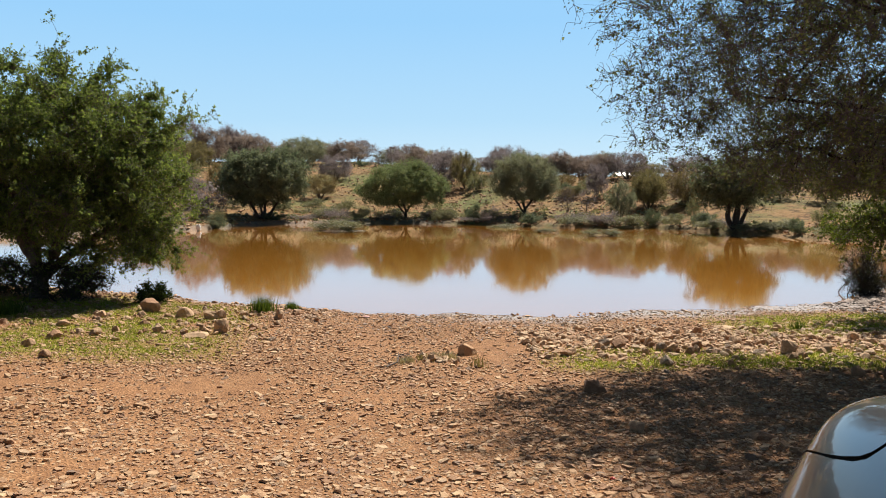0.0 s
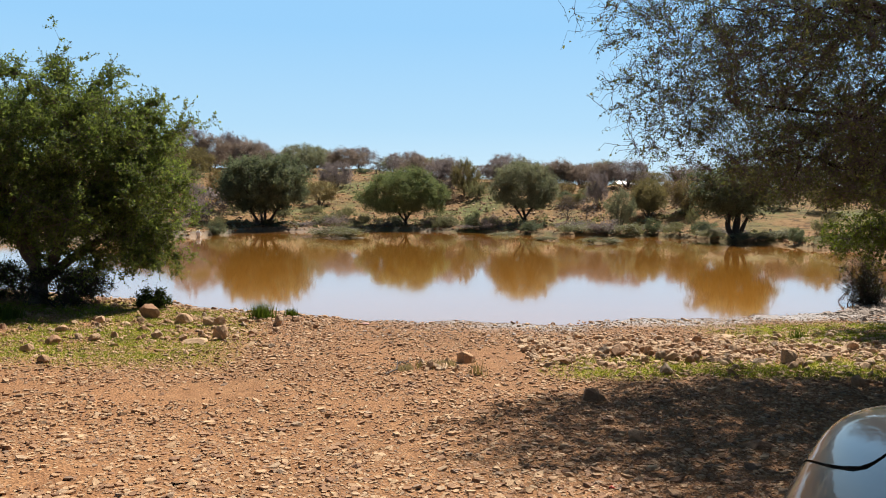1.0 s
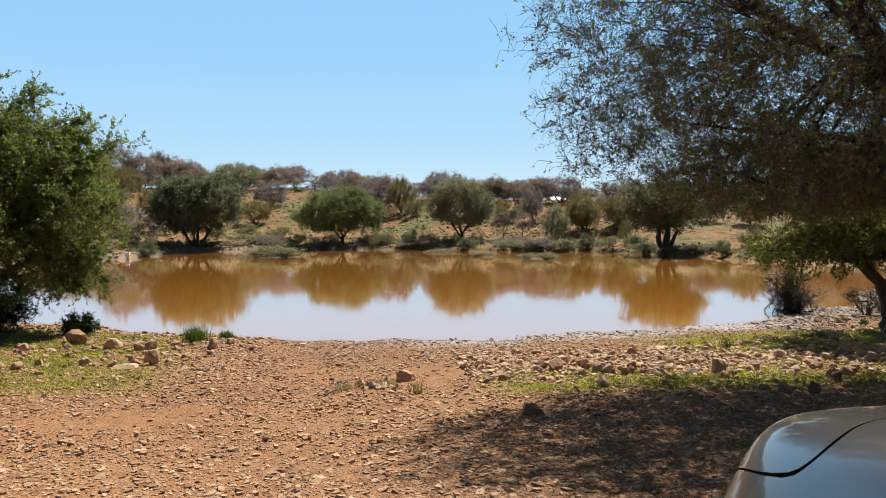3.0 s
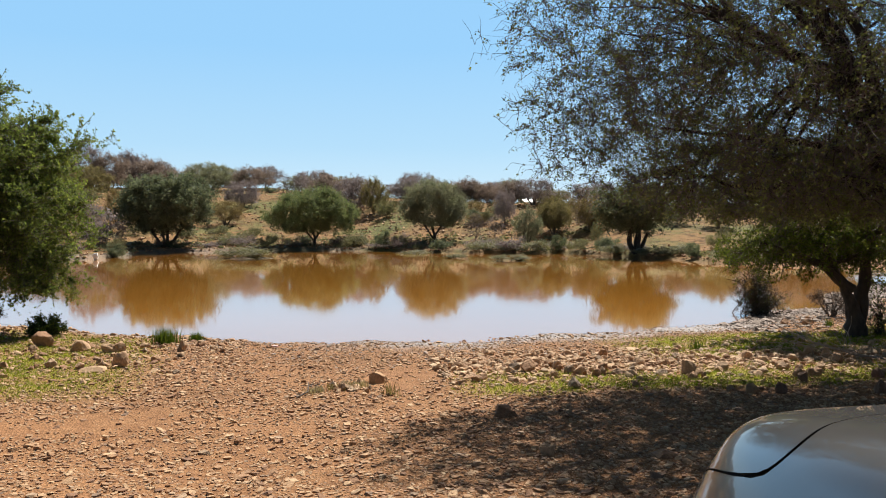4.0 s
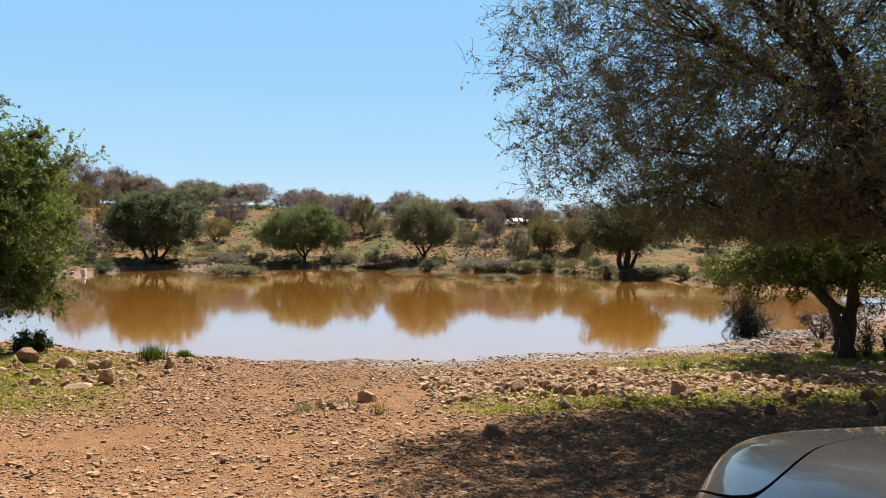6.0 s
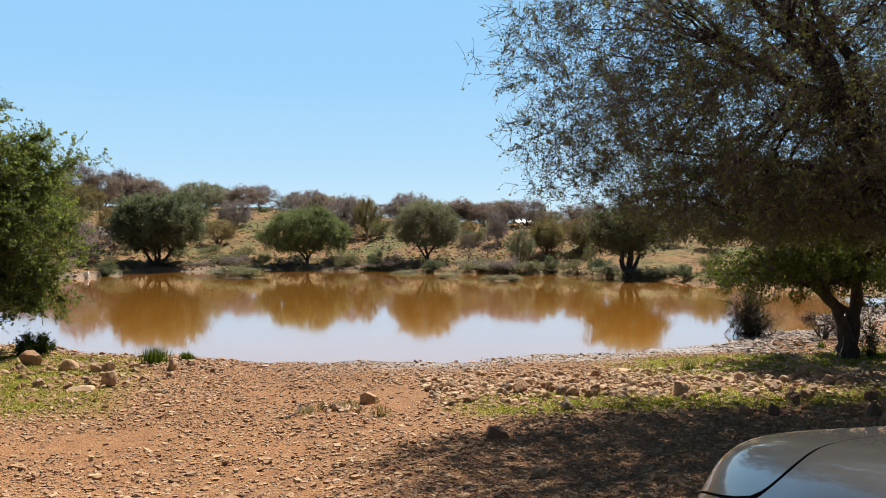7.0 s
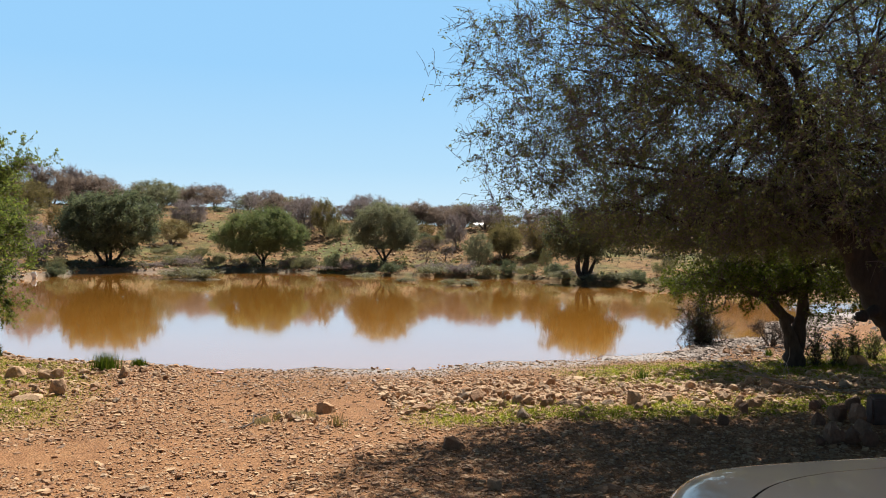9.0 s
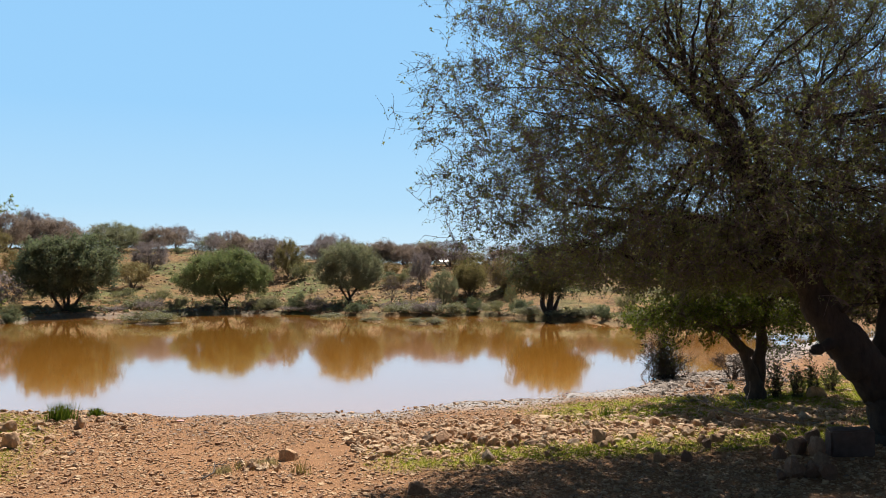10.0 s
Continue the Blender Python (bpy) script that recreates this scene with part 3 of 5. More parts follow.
# ---- the trees on the near bank ----
tree("tree", -7.1, 13.5, "dense dark green tree with drooping crown at the water's edge", seed=4,
     split=True, extra=(((1.6, -0.1, 2.0), (1.2, 1.4, 1.1), 0.7, 0.12), ((1.3, -0.1, 1.0), (1.2, 1.2, 0.6), 0.45, 0.06)), stems=(((0, 0, -0.1, 0.17), (0.02, 0.05, 0.5, 0.12), (-0.25, 0.1, 1.0, 0.1), (-0.75, 0.2, 1.7, 0.07)),
            ((0.03, 0.03, 0.3, 0.11), (0.3, 0.1, 0.9, 0.09), (0.7, 0, 1.7, 0.07)),
            ((0.03, 0.03, 0.35, 0.10), (0.1, -0.3, 1.1, 0.09), (0.0, -0.6, 1.9, 0.06)),
            ((0.03, 0.03, 0.4, 0.09), (0.6, 0.3, 0.9, 0.07), (1.3, 0.4, 1.3, 0.05))),
     lobes=70, box=2.8, centre=(-0.15, 0.2, 2.35), radii=(2.45, 2.35, 1.78), floor=1.3, droop=0.25, r0=0.17, n1=14, n2=190, n3=3200, n4=21000, per=15.0, size=0.041, slim=0.66, tri=True, along=True, inner=0.55, spur=0.26,
     leaf=LEAF_LEFT, bark=BARK, lumps=0.12, thin=1.2,
     tips=((2.5, 0.1, 3.1), (2.1, 0.2, 3.2), (1.9, 0.3, 3.5), (0.45, 0.0, 4.2), (-0.9, 0.0, 4.15), (1.3, 0.1, 3.95), (2.4, 0.1, 0.9), (2.1, -0.3, 0.8)))
def cut_to_shadow(p):
    """Trims the large tree's crown along the sun's slope, front and back, to shape its shadow."""
    way = p[:, 1] - 0.7 * p[:, 2] + 0.35 * np.sin(p[:, 0] * 2.1 + p[:, 2] * 1.3) + 0.2 * np.sin(p[:, 0] * 5.3 + 1)
    side = p[:, 0] - 0.38 * p[:, 2]
    front = -2.3 - 1.05 * smooth(-6.4, -5.5, side) - 0.5 * smooth(-5.2, -4.2, side)
    back = 1.25 - 0.45 * smooth(-3.6, -2.0, p[:, 0])
    chance = smooth(front - 0.8, front, way) * smooth(back + 0.35, back, way)
    return chance > (np.sin(p[:, 0] * 91.7 + p[:, 1] * 57.3 + p[:, 2] * 33.1) * 0.5 + 0.5)


# the extra clumps centred above 5 m are unseen, added to deepen the ground shade
tree("tree", 7.06, 7.4, "large thorny tree with leaning trunk and bare grey twigs", seed=8,
     split=True, box=3.0, bare=(-4.9, -3.0), extra=(((-0.2, 0.9, 2.1), (1.9, 1.2, 0.7), 1.65, 0.42), ((0.8, 0.9, 1.9), (1.3, 1.0, 0.8), 1.0, 0.34), ((-2.6, 0.9, 2.15), (1.3, 1.3, 0.55), 1.55, 0.28), ((-2.3, 0.95, 3.0), (2.2, 2.6, 1.2), 1.95, 0.55), ((-3.95, 0.9, 3.4), (1.45, 1.5, 1.8), 1.7, 0.26), ((-2.5, -1.4, 5.5), (1.9, 1.4, 1.3), 3.6, 0.14), ((-1.3, 1.5, 5.4), (3.5, 2.8, 0.8), 4.6, 0.5), ((0.0, 0.6, 3.1), (1.9, 2.2, 1.3), 1.7, 0.4), ((-3.3, 0.9, 3.9), (1.6, 1.9, 1.5), 2.2, 0.2), ((-3.9, 0.1, 5.2), (1.4, 1.7, 0.9), 4.3, 0.16), ((0.9, 1.6, 4.4), (2.9, 2.4, 2.0), 2.4, 0.75)), stems=(((0.0, 0, -0.15, 0.38), (-0.08, 0, 0.15, 0.30), (-0.13, 0, 0.35, 0.26), (-0.24, 0.02, 0.62, 0.245), (-0.42, 0.05, 0.86, 0.24), (-0.65, 0.1, 1.12, 0.225), (-0.87, 0.18, 1.5, 0.195), (-1.09, 0.3, 1.98, 0.17), (-1.3, 0.4, 2.43, 0.15), (-1.55, 0.5, 3.0, 0.13), (-1.66, 0.55, 3.2, 0.12)),
            ((-0.2, 0.05, 0.7, 0.2), (0.0, 0.1, 1.4, 0.17), (0.17, 0.2, 2.25, 0.14), (0.5, 0.3, 3.25, 0.09)),
            ((-1.6, 0.52, 3.05, 0.105), (-1.95, 0.6, 3.36, 0.085), (-2.4, 0.7, 3.62, 0.06), (-3.0, 0.85, 4.0, 0.036)),
            ((-1.62, 0.5, 3.1, 0.085), (-1.9, 0.5, 3.62, 0.065), (-2.3, 0.5, 3.95, 0.05), (-2.9, 0.6, 4.5, 0.03)),
            ((-1.6, 0.52, 3.1, 0.075), (-1.72, 0.6, 3.7, 0.06), (-2.1, 0.9, 4.35, 0.045), (-2.35, 1.2, 4.9, 0.03)),
            ((-1.4, 0.45, 2.7, 0.075), (-1.42, 0.55, 3.3, 0.06), (-1.5, 0.6, 3.75, 0.05), (-1.9, 0.9, 4.6, 0.036)),
            ((-1.3, 0.4, 2.4, 0.07), (-0.9, 0.7, 3.2, 0.055), (-0.4, 0.9, 4.1, 0.035)),
            ((-1.2, 0.35, 2.2, 0.055), (-1.7, 0.45, 2.5, 0.042), (-2.7, 0.6, 2.62, 0.028), (-3.7, 0.8, 2.75, 0.014)),
            ((-1.0, 0.3, 1.9, 0.05), (-1.8, 0.5, 2.2, 0.034), (-2.8, 0.6, 2.06, 0.022), (-3.5, 0.8, 2.3, 0.012)),
            ((-0.72, 0.12, 1.22, 0.075), (-0.95, 0.05, 1.13, 0.064), (-1.15, 0.0, 1.08, 0.055), (-1.18, 0.0, 1.075, 0.004))),
     centre=(-0.65, 0.45, 3.9), radii=(4.25, 2.65, 2.4), floor=1.62, droop=0.12, r0=0.2, n1=14, n2=380, n3=4600, n4=40000, per=6.3, size=0.029, slim=0.75, tri=True,
     leaf=LEAF_SPARSE, bark=BARK_BLACK, twig=TWIG_GREY, lumps=0.10, thin=1.05, spur=0.25, limb_share=0.26, keep=cut_to_shadow, along=True, sweeps=150, crooked=True,
     tips=((-5.24, 1.5, 4.38), (-5.13, 1.4, 3.53), (-4.94, 1.4, 3.11), (-4.99, 1.3, 2.67), (-4.60, 1.2, 2.28), (-4.59, 1.5, 4.89), (-3.95, 1.1, 2.15), (-4.74, 1.4, 3.9), (-4.64, 1.3, 2.9), (-4.54, 1.6, 4.5), (-4.24, 1.2, 2.5)))
tree("tree", 7.76, 11.16, "small fresh green tree with forked dark trunk", seed=15,
     split=True, stems=(((0.02, 0, -0.1, 0.19), (-0.01, 0, 0.25, 0.13), (-0.15, 0, 0.7, 0.085), (-0.45, 0.1, 1.3, 0.06)), ((0.05, 0, -0.05, 0.16), (0.07, 0.02, 0.3, 0.115), (0.14, 0.05, 0.8, 0.085), (0.2, 0, 1.6, 0.06)),
            ((-0.08, 0, 0.75, 0.08), (-0.6, 0, 1.15, 0.06), (-1.1, -0.1, 1.3, 0.04))),
     extra=(((-1.2, 0.2, 1.3), (0.9, 0.9, 0.5), 0.8, 0.12),), centre=(0.3, 0.3, 2.05), radii=(1.8, 1.8, 1.2), floor=1.0, droop=0.3, r0=0.12, n1=9, n2=110, n3=1500, n4=9000, per=11, size=0.037, slim=0.6, along=True, inner=0.45, leaf=LEAF_GREEN, bark=BARK_DARK, thin=1.1, limb_share=0.4)


def bush(name, x, y, w, h, label, leaf, seed, n3=160, n4=700, per=6, size=0.05, bark=None, twig=None, z=None, category="shrub", thin=1.0, splay=0.35, spurs=True, lobes=7, low=0.52):
    """Many stems that rise from one foot."""
    rng = np.random.default_rng(seed)
    stems = []
    for _ in range(7):
        a, s = rng.random() * 6.28, splay * (0.3 + 0.7 * rng.random())
        dx, dy = math.cos(a) * s * w, math.sin(a) * s * w
        stems.append(((dx * 0.1, dy * 0.1, -0.05, 0.018), (dx * 0.5, dy * 0.5, h * 0.3, 0.013), (dx, dy, h * 0.6, 0.008)))
    return tree(name, x, y, label, category, seed, stems=stems, centre=(0, 0, h * low), radii=(w * 0.5, w * 0.5, h * 0.5), floor=h * 0.03 - 0.1, r0=0.03, n1=9, n2=36, n3=n3, n4=n4,
                per=per, size=size, leaf=leaf, bark=bark or DEADWOOD, twig=twig or DEADWOOD, lumps=0.4, spur=0.2 * max(h, 0.4), z=z, thin=thin, lobes=lobes, spurs=spurs)


def spiky(name, x, y, w, h, label, wood, leaf, seed, n=60, side=14, per=4, size=0.03, z=None, category="shrub"):
    """Stiff shoots that fan out from one foot, with short side twigs."""
    rng = np.random.default_rng(seed)
    ob = new(name)
    ob.location = (x, y, (ground_z(x, y) if z is None else z) - 0.02)
    tagged(ob, label, category)
    a = rng.normal(0, 1, (n, 3)) * [w * 0.16, w * 0.16, 0]
    turn, out = rng.random(n) * 6.283, rng.random(n) ** 0.7
    b = np.stack([np.cos(turn) * out * w * 0.5, np.sin(turn) * out * w * 0.5, h * (1 - 0.55 * out ** 2) * rng.uniform(0.45, 1.05, n)], 1)
    line = bent(rng, a, b, 6, 0.1, 0.04)
    part("stem", quads("stem", *tubes(line, (0.003 + 0.009 * rng.random((n, 1))) * np.linspace(1, 0.35, 6)[None], 4), wood), ob)
    i, j = rng.integers(0, n, n * side), rng.integers(1, 6, n * side)
    p = line[i, j]
    q = p + unit(rng.normal(0, 1, p.shape) + 0.9 * unit(b - a)[i]) * (h * (0.06 + 0.2 * rng.random((len(p), 1))))
    q[:, 2] = np.maximum(q[:, 2], 0.02)
    twigs = bent(rng, p, q, 3, 0.1, 0.05)
    tagged(part("twigwork", quads("twigwork", *tubes(twigs, np.full((len(p), 1), 0.003) * np.array([[1, 0.8, 0.4]]), 3), wood), ob), kind="stuff")
    if per:
        src = twigs.reshape(-1, 3)
        at = src[rng.integers(0, len(src), per * len(p))] + rng.normal(0, size * 0.6, (per * len(p), 3))
        part("crown", quads("crown", *leaves(rng, at, size, 0.5), leaf), ob)
    return ob


spiky("shrub", -5.0, 13.3, 0.62, 0.37, "low dark green spiky shrub among the stones", BLACKWOOD, LEAF_DARK, 31, 46, 12, 9, 0.035)
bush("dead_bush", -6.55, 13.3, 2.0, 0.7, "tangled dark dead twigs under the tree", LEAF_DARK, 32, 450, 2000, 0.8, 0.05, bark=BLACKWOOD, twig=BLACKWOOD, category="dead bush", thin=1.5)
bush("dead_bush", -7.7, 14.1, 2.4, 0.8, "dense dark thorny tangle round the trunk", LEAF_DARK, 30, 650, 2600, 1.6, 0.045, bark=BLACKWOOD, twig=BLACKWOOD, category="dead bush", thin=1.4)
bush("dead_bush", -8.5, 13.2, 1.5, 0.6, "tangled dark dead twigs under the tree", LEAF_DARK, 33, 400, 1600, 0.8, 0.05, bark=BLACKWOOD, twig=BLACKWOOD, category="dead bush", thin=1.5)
spiky("dead_bush", 8.1, 14.65, 1.15, 1.0, "dark spiky leafless bush standing at the waterline", BLACKWOOD, LEAF_DARK, 34, 95, 24, 1, 0.025, 0.0, "dead bush")
bush("dead_bush", 8.95, 13.6, 0.8, 0.6, "dry brown stalks on the muddy shore", LEAF_BROWN, 35, 160, 500, 0.8, 0.04, category="dead bush", thin=1.2)
for x, y, w, h, n in ((8.12, 11.1, 0.42, 0.75, 36), (8.35, 10.95, 0.34, 0.55, 37), (8.6, 10.9, 0.42, 0.8, 38), (9.4, 11.4, 0.4, 0.6, 39)):
    spiky("shrub", x, y, w, h, "thin leafy shoots beside the forked trunk", BARK_DARK, LEAF_SPARSE, n, 15, 16, 3, 0.035)

# dead branch lying on the grass
rng = np.random.default_rng(5)
branch = new("dead_branch")
branch.location = (6.35, 9.1, ground_z(6.35, 9.1))
tagged(branch, "dry pale dead branch lying on the grass", "dead branch")
spine = np.array([[-0.75, 0.45, 0.36], [-0.45, 0.25, 0.2], [0, 0, 0.07], [0.45, -0.12, 0.02], [0.85, -0.25, 0.015]])
a = np.repeat(spine[1:4], 14, 0) + rng.normal(0, 0.12, (42, 3)) * [1, 1, 0.2]
b = a + unit(rng.normal(0, 1, a.shape) + [-0.6, 0.1, 0.5]) * (0.15 + 0.4 * rng.random((42, 1)))
b[:, 2], a[:, 2] = np.maximum(b[:, 2], 0.012), np.maximum(a[:, 2], 0.012)
part("stem", quads("stem", *tubes(spine[None], np.array([[0.006, 0.012, 0.017, 0.02, 0.022]]), 6), TWIG_PALE, True), branch)
part("twigwork", quads("twigwork", *tubes(bent(rng, a, b, 4, 0.1, 0.05), np.full((42, 4), 0.004), 3), TWIG_PALE), branch)

# ---- trees and shrubs on the far bank and hill ----
ROUND = (((0, 0, -0.1, 0.11), (0.03, 0, 0.4, 0.075), (-0.1, 0, 0.8, 0.055)), ((0.02, 0, 0.3, 0.06), (0.35, 0.1, 0.8, 0.045)), ((0, 0, 0.2, 0.055), (-0.45, -0.1, 0.8, 0.04)))
MANY = (((0, 0, -0.1, 0.10), (0.1, 0, 0.8, 0.06)), ((0.1, 0, -0.1, 0.085), (0.65, 0.1, 0.8, 0.055)), ((-0.1, 0, -0.1, 0.08), (-0.6, -0.2, 0.8, 0.05)), ((-0.05, 0.1, -0.1, 0.07), (-0.25, 0.3, 0.8, 0.05)))
BANK = "shore trees"
tree("tree", -9.59, 41.5, "dark green many-stemmed tree on the far shore", seed=51, lobes=30, spurs=False, stems=MANY, centre=(0, 0, 2.1), radii=(2.75, 2.2, 1.6), floor=0.55, droop=0.15, r0=0.12, n1=10, n2=110, n3=900, n4=6000, per=10, tri=True, spur=0.32, limb_share=0.5,
     size=0.095, slim=0.6, leaf=LEAF_BANK, bark=BARK_DARK, thin=2.2, group=BANK).scale = (1.035, 1.035, 1.035)
tree("tree", -2.07, 42.7, "rounded mid-green tree on the far shore", seed=52, lobes=0, spurs=False, stems=ROUND, centre=(0, 0, 1.42), radii=(2.35, 2.0, 1.62), floor=0.68, droop=0.05, r0=0.10, n1=9, n2=80, n3=900, n4=5600, per=15, tri=True, spur=0.26, limb_share=0.5, size=0.068,
     slim=0.5, leaf=LEAF_MID, bark=BARK_DARK, thin=2.0, lumps=0.1, group=BANK).scale = (1.03, 1.03, 1.03)
tree("tree", 4.41, 42.1, "grey-green tree with slim trunk on the far shore", seed=53, lobes=0, spurs=False, stems=ROUND, centre=(0.05, 0, 1.8), radii=(1.8, 1.7, 1.45), floor=0.8, r0=0.09, n1=9, n2=80, n3=700, n4=4600, per=12, tri=True, spur=0.26, limb_share=0.5, size=0.068,
     slim=0.5, leaf=LEAF_HAZED, bark=BARK_DARK, thin=2.2, lumps=0.1, group=BANK).scale = (1.05, 1.05, 1.05)
tree("tree", 12.6, 33.4, "dark tree with thick forked trunk on the far shore", seed=54, lobes=30, spurs=False, stems=(((0, 0, -0.1, 0.16), (0.02, 0, 0.5, 0.14), (0.1, 0, 1.1, 0.1)), ((0, 0, -0.1, 0.13), (-0.35, 0, 0.45, 0.12), (-0.3, 0, 1.1, 0.08)), ((0.1, 0, 0, 0.1), (0.5, 0, 0.9, 0.07))),
     centre=(0.1, 0, 1.95), radii=(2.0, 1.7, 1.35), floor=0.7, r0=0.14, n1=9, n2=80, n3=600, n4=3600, per=10, tri=True, spur=0.3, size=0.09, slim=0.55, leaf=LEAF_BANK, bark=BARK_DARK, thin=2.0, group=BANK)

KINDS = {
    "grey": ("leafless grey thorn tree on the hill crest", LEAF_GREY, 2.2, "tree"),
    "brown": ("dry brown tree on the hill", LEAF_BROWN, 2.8, "tree"),
    "greybrown": ("dry grey-brown tree on the slope", LEAF_GREY, 2.6, "tree"),
    "olive": ("olive green tree on the hill", LEAF_OLIVE, 2.8, "tree"),
    "greyolive": ("grey-olive tree on the hill", LEAF_HAZED, 3.0, "tree"),
    "olivebrown": ("olive-brown small tree on the slope", LEAF_OLIVE, 2.4, "tree"),
    "yellow": ("yellowish olive tree on the slope", LEAF_YELLOW, 2.2, "tree"),
    "bare": ("bare grey thorn tree on the slope", LEAF_GREY, 0.25, "tree"),
    "bush": ("low sage-grey shrub on the far bank", LEAF_SAGE, 2.6, "shrub"),
    "darkbush": ("low dark shrub on the far bank", LEAF_BANK, 4.0, "shrub"),
    "twiggy": ("grey twiggy shrub on the far bank", LEAF_GREY, 1.6, "shrub"),
    "reeds": ("grey-green reeds on a mud islet", LEAF_SAGE, 4.0, "reeds"),
    "tinytree": ("thin sapling on the far bank", LEAF_SAGE, 1.2, "tree"),
}
FAR = (
    ("grey", -25.35, 77.85, 2.84, 3.92),
    ("brown", -23.36, 78.15, 3.30, 3.19),
    ("olive", -22.29, 68.71, 3.11, 2.35),
    ("bush", -20.55, 64.18, 1.50, 1.03),
    ("grey", -23.18, 84.34, 2.09, 3.44),
    ("brown", -21.31, 85.40, 4.98, 2.80),
    ("greyolive", -13.59, 75.20, 3.95, 2.69),
    ("brown", -9.86, 76.79, 3.47, 2.18),
    ("greybrown", -8.52, 61.66, 2.25, 2.11),
    ("bare", -5.44, 66.82, 2.05, 2.29),
    ("yellow", -8.37, 52.98, 2.55, 1.70),
    ("bush", -7.83, 47.07, 1.51, 0.82),
    ("yellow", -14.48, 49.72, 1.23, 2.36),
    ("brown", -2.14, 61.11, 2.32, 2.54),
    ("grey", 0.07, 56.54, 2.56, 2.68),
    ("olive", 1.50, 54.62, 1.83, 2.59),
    ("bush", 2.21, 52.50, 1.61, 1.84),
    ("grey", 4.01, 57.60, 1.68, 1.89),
    ("grey", 5.73, 56.45, 1.89, 1.73),
    ("brown", 7.78, 55.60, 1.62, 1.42),
    ("olive", 9.03, 56.88, 1.49, 1.53),
    ("brown", 9.54, 54.82, 1.60, 1.48),
    ("brown", 10.66, 52.68, 2.30, 1.69),
    ("greybrown", 9.11, 46.05, 1.21, 2.01),
    ("brown", 13.89, 55.67, 1.83, 1.18),
    ("bare", 6.70, 41.98, 0.92, 1.59),
    ("bare", 7.84, 42.40, 1.17, 1.36),
    ("greyolive", 9.12, 39.98, 1.40, 1.95),
    ("olivebrown", 11.13, 42.13, 1.84, 1.90),
    ("yellow", 13.01, 41.28, 1.93, 1.87),
    ("twiggy", -11.72, 39.07, 2.22, 1.74),
    ("twiggy", -12.97, 41.10, 1.80, 1.35),
    ("grey", -14.27, 43.58, 1.91, 1.91),
    ("darkbush", -10.63, 36.40, 0.96, 0.69),
    ("bush", -0.13, 40.95, 1.19, 0.84),
    ("darkbush", 1.58, 40.26, 0.88, 1.00),
    ("twiggy", 2.52, 39.42, 1.32, 0.75),
    ("bush", 6.19, 37.59, 1.64, 0.60),
    ("twiggy", 7.40, 36.76, 1.6, 0.85),
    ("bush", 8.68, 36.53, 1.5, 0.55),
    ("darkbush", 9.96, 36.81, 0.8, 0.85),
    ("bush", 10.62, 35.85, 1.05, 0.63),
    ("bush", 11.80, 34.31, 1.50, 0.45),
    ("darkbush", 13.78, 30.24, 0.66, 0.66),
    ("bush", 15.71, 31.84, 0.93, 1.02),
    ("bush", 14.35, 28.63, 1.46, 0.50),
    ("reeds", -4.88, 34.39, 2.26, 0.58),
    ("reeds", -4.12, 34.38, 1.00, 0.40),
    ("reeds", 6.45, 31.42, 1.42, 0.32),
    ("reeds", 4.40, 33.34, 0.87, 0.22),
    ("reeds", 3.17, 37.45, 1.64, 0.33),
    ("reeds", 12.84, 32.22, 1.41, 0.40),
    ("bush", -9.66, 46.63, 1.16, 0.75),
    ("bush", -12.01, 45.26, 1.19, 0.76),
    ("darkbush", -0.73, 41.54, 0.79, 0.48),
    ("tinytree", 12.05, 37.46, 0.66, 1.15),
    ("olive", 11.29, 42.82, 1.87, 2.03),
    ("brown", 13.06, 42.00, 1.53, 1.59),
    ("yellow", 15.07, 40.16, 1.76, 1.61),
    ("brown", 17.39, 40.14, 1.46, 1.26),
    ("olive", 19.02, 38.62, 1.69, 1.60),
)
made = {}
rng = np.random.default_rng(90)
crest = []
for n, bearing in enumerate(np.linspace(-0.42, 0.62, 34)):
    kind = ("brown", "grey", "greyolive", "grey", "olivebrown", "brown", "grey", "greybrown", "greyolive")[n % 9]
    y = float(crest_way(bearing * 60, 60.0) + rng.uniform(-3, 5))
    grow = y / 96
    crest.append((kind, float(bearing * y + rng.normal(0, 0.5)), y, float(rng.uniform(2.6, 5.4)) * grow, float(rng.uniform(1.8, 3.7)) * grow))
for n in range(26):  # thinner growth on the slope
    bearing = float(rng.uniform(-0.4, 0.62))
    y = float(rng.uniform(46, crest_way(bearing * 60, 60.0) - 4))
    crest.append((("bush", "yellow", "bush", "twiggy", "bush", "darkbush")[n % 6], bearing * y, y, float(rng.uniform(0.8, 1.6)), float(rng.uniform(0.45, 0.95))))
for n, (x, y, w, h) in enumerate(((20.0, 32.0, 3.4, 2.6), (18.2, 29.6, 2.2, 1.6), (22.5, 33.5, 3.4, 2.8), (25.5, 31.0, 3.2, 2.6), (28.5, 33.0, 3.4, 2.8))):
    crest.append((("olive", "brown", "greyolive", "yellow")[n % 4], x, y, w, h))
for n, x in enumerate(np.linspace(-13.5, 15, 26)):  # the belt of scrub behind the far waterline
    x = float(x + rng.normal(0, 0.3))
    y = float(far_shore(x) + rng.uniform(0.3, 3.2))
    crest.append((("bush", "twiggy", "bush", "twiggy", "darkbush", "twiggy")[n % 6], x, y, float(rng.uniform(0.7, 2.0)), float(rng.uniform(0.25, 0.8))))
